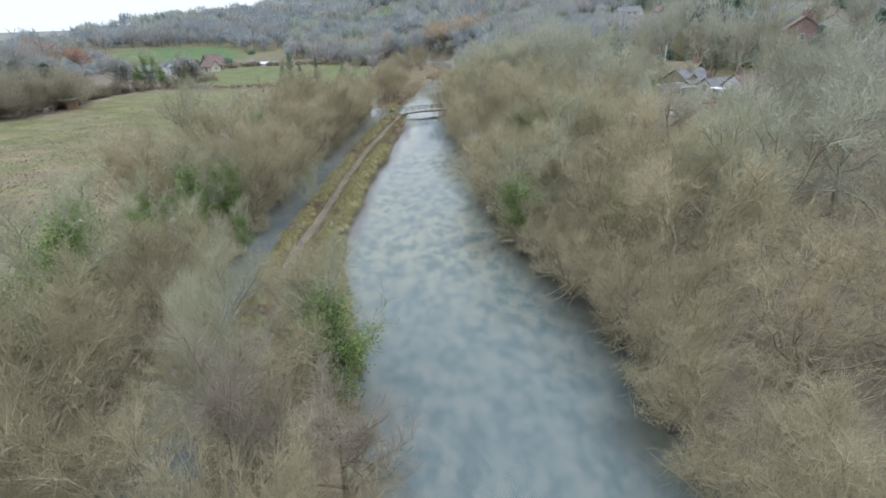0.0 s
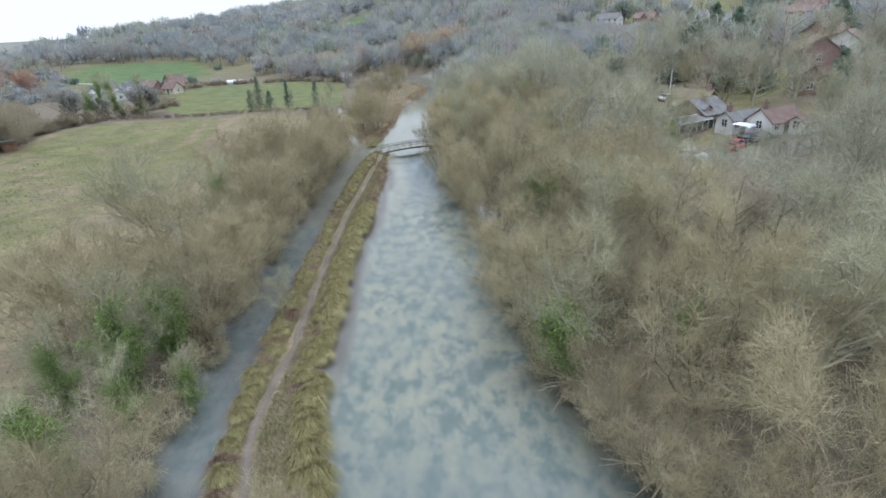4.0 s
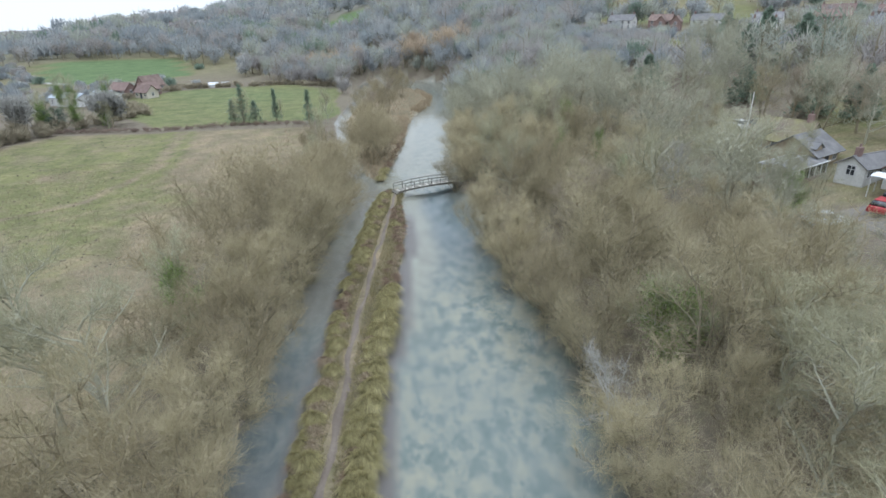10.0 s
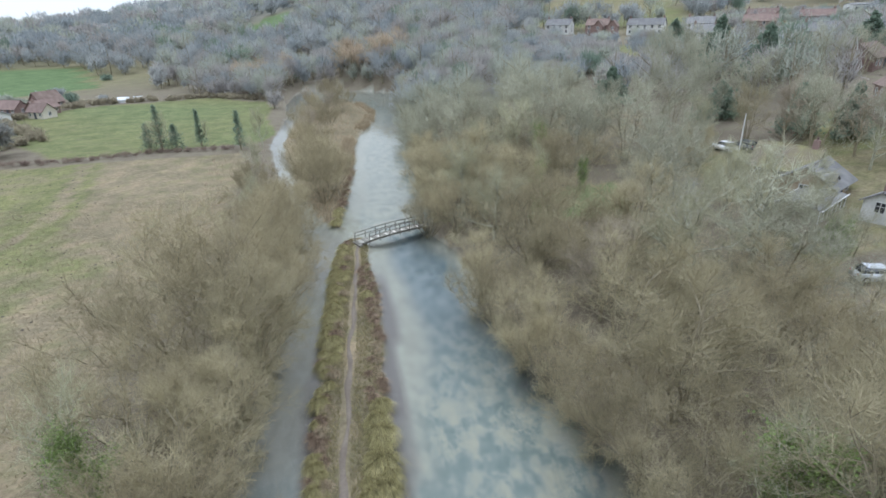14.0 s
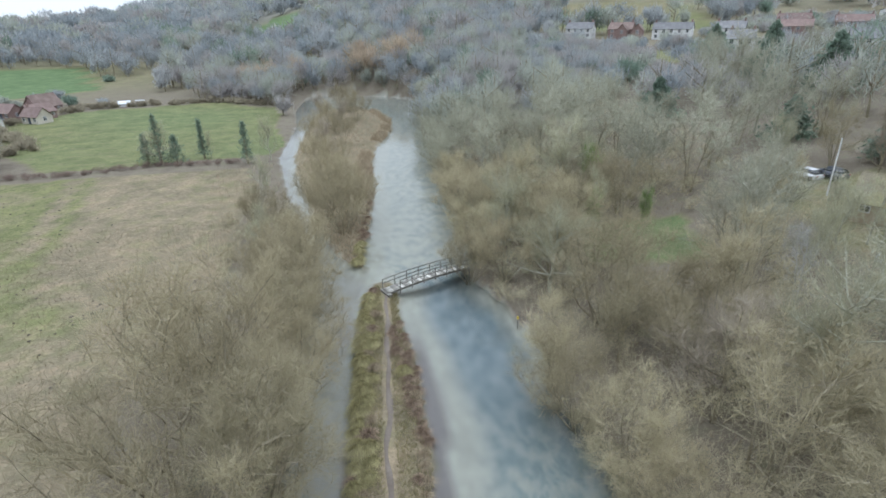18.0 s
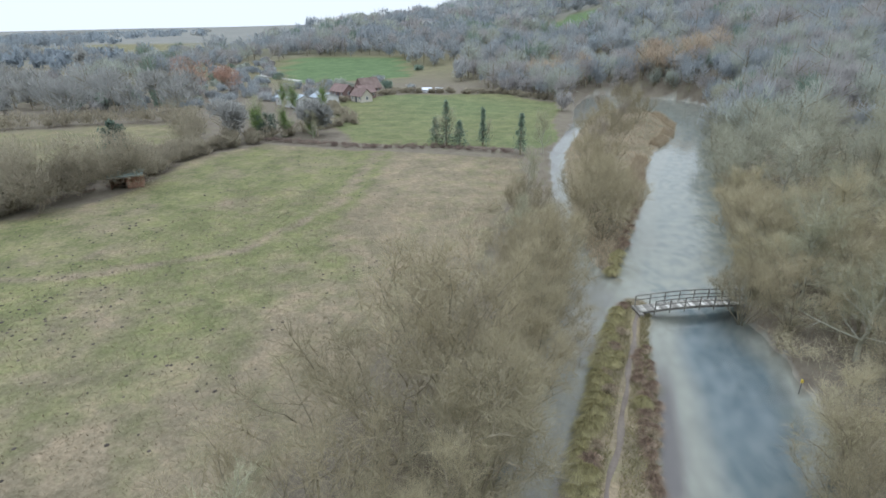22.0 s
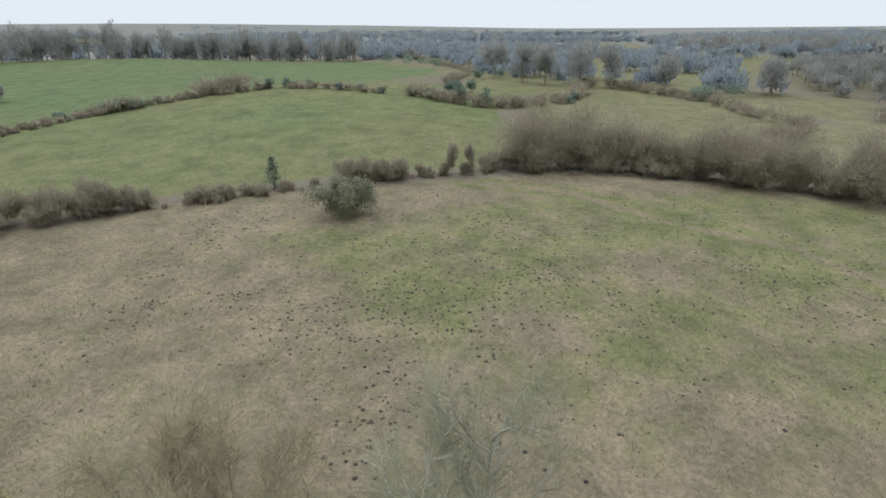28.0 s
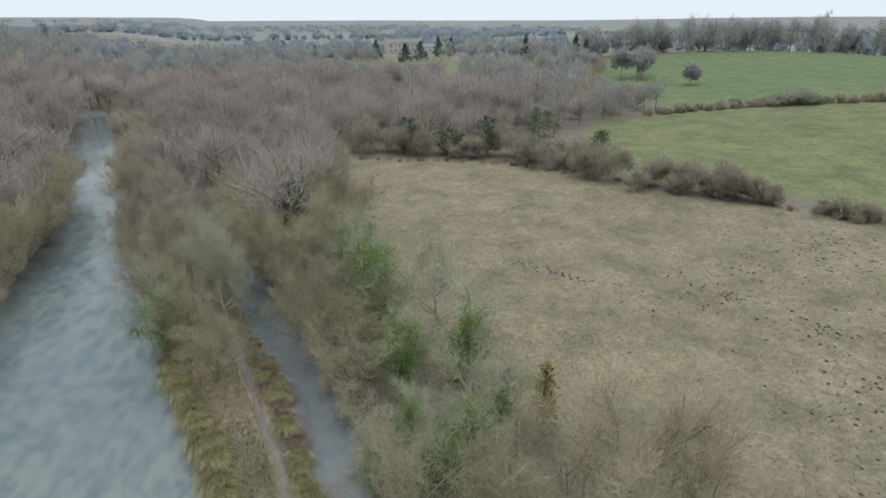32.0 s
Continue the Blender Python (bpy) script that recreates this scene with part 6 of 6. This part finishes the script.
def picket_fence():
    root = tagged(new("garden_fence"), "short run of white pickets beside the garden room", "fence")
    root.matrix_basis = pose(55.0, -11.2, gz(55, -11.2))
    slat = box_mesh("picket", (0, 0, 0.45), (0.32, 0.08, 0.95), UPVC, 0.02)
    for i in range(10):
        t = i / 9
        x, y = -0.4 * t + 0.9 * t * t - 0.6, -4.6 * t
        part("picket", slat, root, m=pose(x, y, gz(55 + x, y - 11.2) - gz(55, -11.2), 0, 0, 80))
    part("rail", box_mesh("rail", (-0.45, -2.3, 0.5), (0.08, 4.7, 0.1), TIMBER, 0.01), root)


picket_fence()
# the white cottage and outbuildings by the car park
house("white_cottage", "low white rendered cottage with a dark slate roof", 64.0, -19.6, 18, 6.6, 3.4, 1.9, 3.0, RENDER, SLATE, ((1.3, 4),), 1)
house("brown_roofed_cottage", "white cottage with a red-brown tiled roof", 66.3, -24.6, 18, 6.2, 4.4, 2.0, 3.7, RENDER, RED_TILE, ((1.4, 3),), 1)
house("porch_shed", "small white lean-to with a brown roof", 68.6, -27.8, 18, 2.8, 2.2, 1.7, 2.4, RENDER, TILE, ((1.2, 2),), 0, door=False)
tarp_root = tagged(new("white_awning"), "white tarpaulin awning over a frame by the cottage", "awning")
tarp_root.matrix_basis = pose(61.2, -25.4, gz(61.2, -25.4), 0, 0, 32)
tb = bmesh.new()
bmesh.ops.create_grid(tb, x_segments=8, y_segments=8, size=1.3)
for v in tb.verts:
    v.co.z = 2.5 - 0.14 * (v.co.x ** 2) * 0.5 - 0.5 * max(0, -v.co.y - 1.0) * 2.2 + 0.05 * math.sin(5 * v.co.x + 3 * v.co.y)
bmesh.ops.solidify(tb, geom=tb.faces[:], thickness=0.03)
part("sheet", from_bm("sheet", tb, TARP, True), tarp_root)
for px, py_ in ((-1.15, 1.15), (1.15, 1.15), (-1.15, -1.0), (1.15, -1.0)):
    part("leg", box_mesh("leg", (px, py_, 1.0), (0.08, 0.08, 2.3), UPVC, 0.01), tarp_root)
# brick houses up the slope
house("brick_house", "two-storey red brick house with white sash windows", 91, 3, 62, 9.5, 7, 5.4, 8.0, BRICK, TILE, ((1.5, 5), (4.1, 5)), 2, win=(0.8, 1.3))
house("brick_wing", "lower red brick wing with white windows", 84, -6, 62, 6, 5, 2.8, 4.8, BRICK, TILE, ((1.4, 3),), 1)
house("hipped_house", "detached house with dark tiled roof on the slope", 109, 18, 40, 8, 7, 2.6, 5.0, RENDER, TILE, ((1.4, 3),), 1)
house("long_roofed_house", "house with a long brown tiled roof", 117, 36, 25, 10, 7, 2.6, 5.2, BRICK, TILE, ((1.5, 4),), 1)
house("long_roofed_house", "house with a long brown tiled roof", 138, 30, 25, 10, 7, 2.6, 5.2, BRICK, RED_TILE, ((1.5, 4),), 1)
for x, y, w, wall, roof, lab in ((126, 221, 13, RENDER, SLATE, "pair of white cottages with slate roofs"), (142, 209, 11, BRICK, TILE, "brick house with twin gables and white windows"), (160, 194, 17, RENDER, SLATE, "terrace of pale cottages with white windows"), (182, 183, 12, RENDER, SLATE, "low white cottage with slate roof"), (206, 173, 14, BRICK, RED_TILE, "brick house with red tiled roof"), (226, 196, 14, BRICK, RED_TILE, "brick house with red tiled roof"), (170, 100, 13, RENDER, SLATE, "white house on the far slope"), (140, 122, 8, RENDER, SLATE, "small white house among trees"), (236, 172, 14, BRICK, RED_TILE, "brick house with red tiled roof")):
    house("village_house", lab, x, y, -42, w, 8, 4.6, 7.4, wall, roof, ((1.5, max(3, int(w // 3))), (3.7, max(3, int(w // 3)))), 2, group="houses of the far village", win=(1.3, 1.4))
for gx_, gy_ in ((139.0, 202.5), (144.5, 198.0)):
    house("front_gable", "brick front gable with a white window", gx_, gy_, 48, 4, 4.5, 4.6, 7.2, BRICK, TILE, ((3.7, 1),), 0, door=False, group="gables of the twin-gabled house", win=(1.4, 1.4), sides=())
house("modern_house", "white flat-fronted modern house high on the slope", 270, 180, -20, 14, 9, 6.0, 6.8, RENDER, SLATE, ((1.5, 3), (4.3, 3)), 0, win=(2.4, 1.5))
# the farm
house("barn", "weatherboarded barn with a steep brown tiled roof", -96, 158, 62, 9, 6, 2.8, 6.4, BRICK, TILE, ((1.6, 3),), 0, category="barn", group="farm buildings")
house("barn", "brick barn with a red tiled roof", -92, 145, 62, 8, 5.5, 2.4, 4.8, BRICK, RED_TILE, ((1.6, 3),), 0, category="barn", group="farm buildings")
house("barn", "brick farm building with a red tiled roof", -103, 149, -28, 9, 5.5, 2.4, 4.8, BRICK, RED_TILE, ((1.6, 4),), 0, category="barn", group="farm buildings")
house("farmhouse", "small farmhouse with pale walls and red tiled roof", -89, 137, -28, 6.5, 5, 2.3, 4.6, STONE, RED_TILE, ((1.4, 3),), 1, group="farm buildings")
for x, y, r, w in ((-106, 121, -30, 10), (-99, 127, -30, 8), (-112, 125, -30, 7)):
    house("farm_shed", "open farm shed with pale blue sheet roof", x, y, r, w, 7, 2.8, 4.2, RENDER, SHEET, ((1.4, 2),), 0, category="shed", group="farm sheds", door=False)
for x, y, w in ((-74, 168, 4), (-69, 169, 3)):
    house("field_tunnel", "low pale covered bale stack by the hedge", x, y, 15, w, 3, 1.0, 1.8, TARP, TARP, (), 0, category="stack", door=False, over=0.1, gable_win=False)


def field_shelter():
    x, y = -83.0, 24.0
    root = tagged(new("field_shelter"), "brown timber horse shelter with a green-grey felt roof", "shed")
    root.matrix_basis = pose(x, y, gz(x, y), 0, 0, 40)
    for i in range(14):
        part("board", box_mesh("board", (0, 0, 1.1), (0.34, 0.06, 2.3), SHED_WOOD, 0.008), root, m=pose(-2.4 + i * 0.37, 1.6, 0))
        if i > 6:
            part("board", box_mesh("board", (0, 0, 1.1), (0.34, 0.06, 2.2), SHED_WOOD, 0.008), root, m=pose(-2.4 + i * 0.37, -1.6, 0))
    for s in (-1, 1):
        part("end_wall", box_mesh("end_wall", (s * 2.58, 0, 1.1), (0.07, 3.2, 2.25), SHED_WOOD, 0.01), root)
    part("roof", box_mesh("roof", (0, 0, 2.42), (5.8, 4.1, 0.12), FELT, 0.02, Euler((radians(5), 0, 0)).to_matrix()), root, "green-grey felted roof")
    part("fascia", box_mesh("fascia", (0, -2.05, 2.22), (5.8, 0.05, 0.2), TIMBER), root)


field_shelter()
# far houses
house("mansion", "large pale stuccoed country house in distant parkland", -154, -556, 20, 34, 16, 9, 12, STONE, SLATE, ((2.5, 7), (6.5, 7)), 2, win=(1.8, 2.6))
house("mansion_wing", "lower wing of the pale country house", -178, -544, 20, 18, 12, 5, 8, STONE, SLATE, ((2.0, 4),), 2, win=(1.6, 2.0))
house("white_villa", "white villa among trees on the skyline", -384, -262, 60, 15, 9, 6, 9, RENDER, SLATE, ((1.8, 4), (4.4, 4)), 2, win=(1.4, 1.6))
for x, y in ((-182, -412), (-200, -402), (-158, -420), (-222, -385)):
    house("park_cottage", "pale cottage at the edge of the park", x, y, 30, 11, 7, 3, 5.6, STONE, SLATE, ((1.5, 3),), 1, group="cottages by the park")
for x, y in ((-285, 470), (-262, 480), (-205, 505), (-190, 520)):
    house("hill_cottage", "white house on the wooded hillside", x, y, 10, 18, 9, 5, 8, RENDER, SLATE, ((2, 4),), 1, group="houses on the wooded hillside")

# the gravelled car park and its cars
kx, ky = np.meshgrid(np.linspace(54, 96, 36), np.linspace(-37, -27, 12))
kx = kx + 1.2 * wobble(kx, ky, 0.4)
kz = ground_z(kx, ky) + 0.06
ki = np.arange(kx.size).reshape(kx.shape)
kq = np.stack([ki[:-1, :-1], ki[:-1, 1:], ki[1:, 1:], ki[1:, :-1]], -1).reshape(-1, 4)
tagged(new("car_park", mesh_of("car_park", np.stack([kx, ky, kz], -1).reshape(-1, 3), kq, GRAVEL, True)), "pale gravel car park under bare trees", "car park", kind="structure")


def car(label, x, y, rot, paint, length=4.1):
    root = tagged(new("car"), label, "car", "parked cars")
    root.matrix_basis = pose(x, y, gz(x, y) + 0.07, 0, 0, rot)
    L = length / 2
    prof = [(-L, 0.35), (-L, 0.75), (-L + 0.12, 0.92), (-L * 0.28, 0.98), (L * 0.45, 0.95), (L - 0.15, 0.82), (L, 0.6), (L, 0.3), (L - 0.1, 0.22), (-L + 0.1, 0.22)]
    cab = [(-L + 0.18, 0.92), (-L + 0.45, 1.38), (-0.1, 1.47), (L * 0.18, 1.38), (L * 0.52, 0.93)]

    def shell(name, pts, w0, w1, material):
        bm = bmesh.new()
        zs = [p[1] for p in pts]
        rows = []
        for s in (-1, 1):
            rows.append([bm.verts.new((px, s * (w0 + (w1 - w0) * (pz - min(zs)) / (max(zs) - min(zs))), pz)) for px, pz in pts])
        bm.faces.new(rows[0])
        bm.faces.new(rows[1][::-1])
        for i in range(len(pts)):
            j = (i + 1) % len(pts)
            bm.faces.new((rows[0][j], rows[0][i], rows[1][i], rows[1][j]))
        bmesh.ops.bevel(bm, geom=bm.edges[:], offset=0.05, segments=2, affect="EDGES")
        return from_bm(name, bm, material, True)

    part("body", shell("body", prof, 0.86, 0.82, paint), root)
    part("windows", shell("windows", cab, 0.78, 0.6, GLASS), root, "dark car glass")
    part("roof_panel", box_mesh("roof_panel", (-L * 0.2, 0, 1.46), (L * 0.85, 1.2, 0.05), paint, 0.02), root)
    wb = bmesh.new()
    bmesh.ops.create_cone(wb, cap_ends=True, segments=16, radius1=0.31, radius2=0.31, depth=0.2, matrix=Matrix.Rotation(math.pi / 2, 4, "X"))
    tyre = from_bm("tyre", wb, RUBBER)
    rb = bmesh.new()
    bmesh.ops.create_cone(rb, cap_ends=True, segments=12, radius1=0.19, radius2=0.19, depth=0.215, matrix=Matrix.Rotation(math.pi / 2, 4, "X"))
    rim = from_bm("rim", rb, CHROME)
    for px in (-L * 0.62, L * 0.64):
        for s in (-1, 1):
            w = part("wheel", tyre, root, m=pose(px, s * 0.78, 0.31))
            part("rim", rim, w)
    for s in (-1, 1):
        part("headlight", box_mesh("headlight", (L - 0.06, s * 0.6, 0.66), (0.12, 0.3, 0.14), LAMP_CLEAR, 0.03), root)
        part("tail_light", box_mesh("tail_light", (-L + 0.04, s * 0.66, 0.78), (0.1, 0.2, 0.2), LAMP_RED, 0.03), root)


car("red hatchback parked on gravel", 58.2, -29.0, 30, PAINT_RED)
car("dark saloon parked beside the red hatchback", 60.8, -27.6, 30, PAINT_DARK, 4.3)
car("silver hatchback parked by the bushes", 51.6, -29.4, -20, PAINT_SILVER)
car("dark estate parked near the awning", 62.6, -28.2, 30, PAINT_DARK, 4.4)
car("white car parked beside the tall pole", 65.2, 10.2, 100, PAINT_WHITE)
car("dark car parked in the shade by the pole", 67.6, 8.6, 100, PAINT_DARK)

pole_root = tagged(new("tall_pole"), "tall white-painted pole beside the drive", "pole")
pole_root.matrix_basis = pose(63.2, 4.4, gz(63.2, 4.4))
part("shaft", mesh_of("shaft", *tubes([(np.array([0, 0, -0.3]), np.array([0, 0, 7.4]), 0.11, 0.07)], 10), UPVC), pole_root)
part("cap", box_mesh("cap", (0, 0, 7.43), (0.2, 0.2, 0.08), UPVC, 0.03), pole_root)

tbl = tagged(new("picnic_table"), "pale timber picnic table on rough grass", "table")
tbl.matrix_basis = pose(51.0, -21.6, gz(51.0, -21.6), 0, 0, 25)
for i in range(4):
    part("top_board", box_mesh("top_board", (0, -0.3 + i * 0.2, 0.74), (1.8, 0.18, 0.05), PLANK, 0.01), tbl)
for s in (-1, 1):
    part("bench_board", box_mesh("bench_board", (0, s * 0.72, 0.45), (1.8, 0.26, 0.05), PLANK, 0.01), tbl)
    part("leg_frame", box_mesh("leg_frame", (s * 0.6, 0, 0.36), (0.09, 1.5, 0.1), TIMBER, 0.01), tbl)
    for k in (-1, 1):
        part("leg", box_mesh("leg", (s * 0.6, k * 0.45, 0.36), (0.08, 0.1, 0.8), TIMBER, 0.01, Euler((k * 0.5, 0, 0)).to_matrix()), tbl)

# a yellow marker post at the water's edge by the bridge
mark = tagged(new("marker_post"), "thin yellow-topped marker post standing in the river shallows", "post")
mark.matrix_basis = pose(17.0, -8.5, gz(17.0, -8.5))
part("stake", mesh_of("stake", *tubes([(np.array([0, 0, -0.2]), np.array([0, 0, 1.1]), 0.05, 0.045)], 8), TIMBER), mark)
part("cap", box_mesh("cap", (0, 0, 1.2), (0.16, 0.16, 0.3), mat("yellow_paint", (0.6, 0.45, 0.05), (0.66, 0.5, 0.08), 2.0), 0.03), mark)

# the pale chalk track beyond the farm
lane = [(-222, 226), (-206, 232), (-196, 236), (-190, 226), (-188, 217), (-171, 208), (-150, 196)]
lv, lf = [], []
for i, (x, y) in enumerate(lane):
    for off in (-1.6, 1.6):
        lv.append((x + off * 0.5, y + off, gz(x + off * 0.5, y + off) + 0.12))
    if i:
        lf.append((2 * i - 2, 2 * i - 1, 2 * i + 1, 2 * i))
tagged(new("farm_track", mesh_of("farm_track", lv, lf, mat("pale_chalk_track", (0.42, 0.41, 0.38), (0.52, 0.51, 0.47), 0.3, vary=0))), "pale puddled chalk track winding behind the farm", "track", kind="structure")
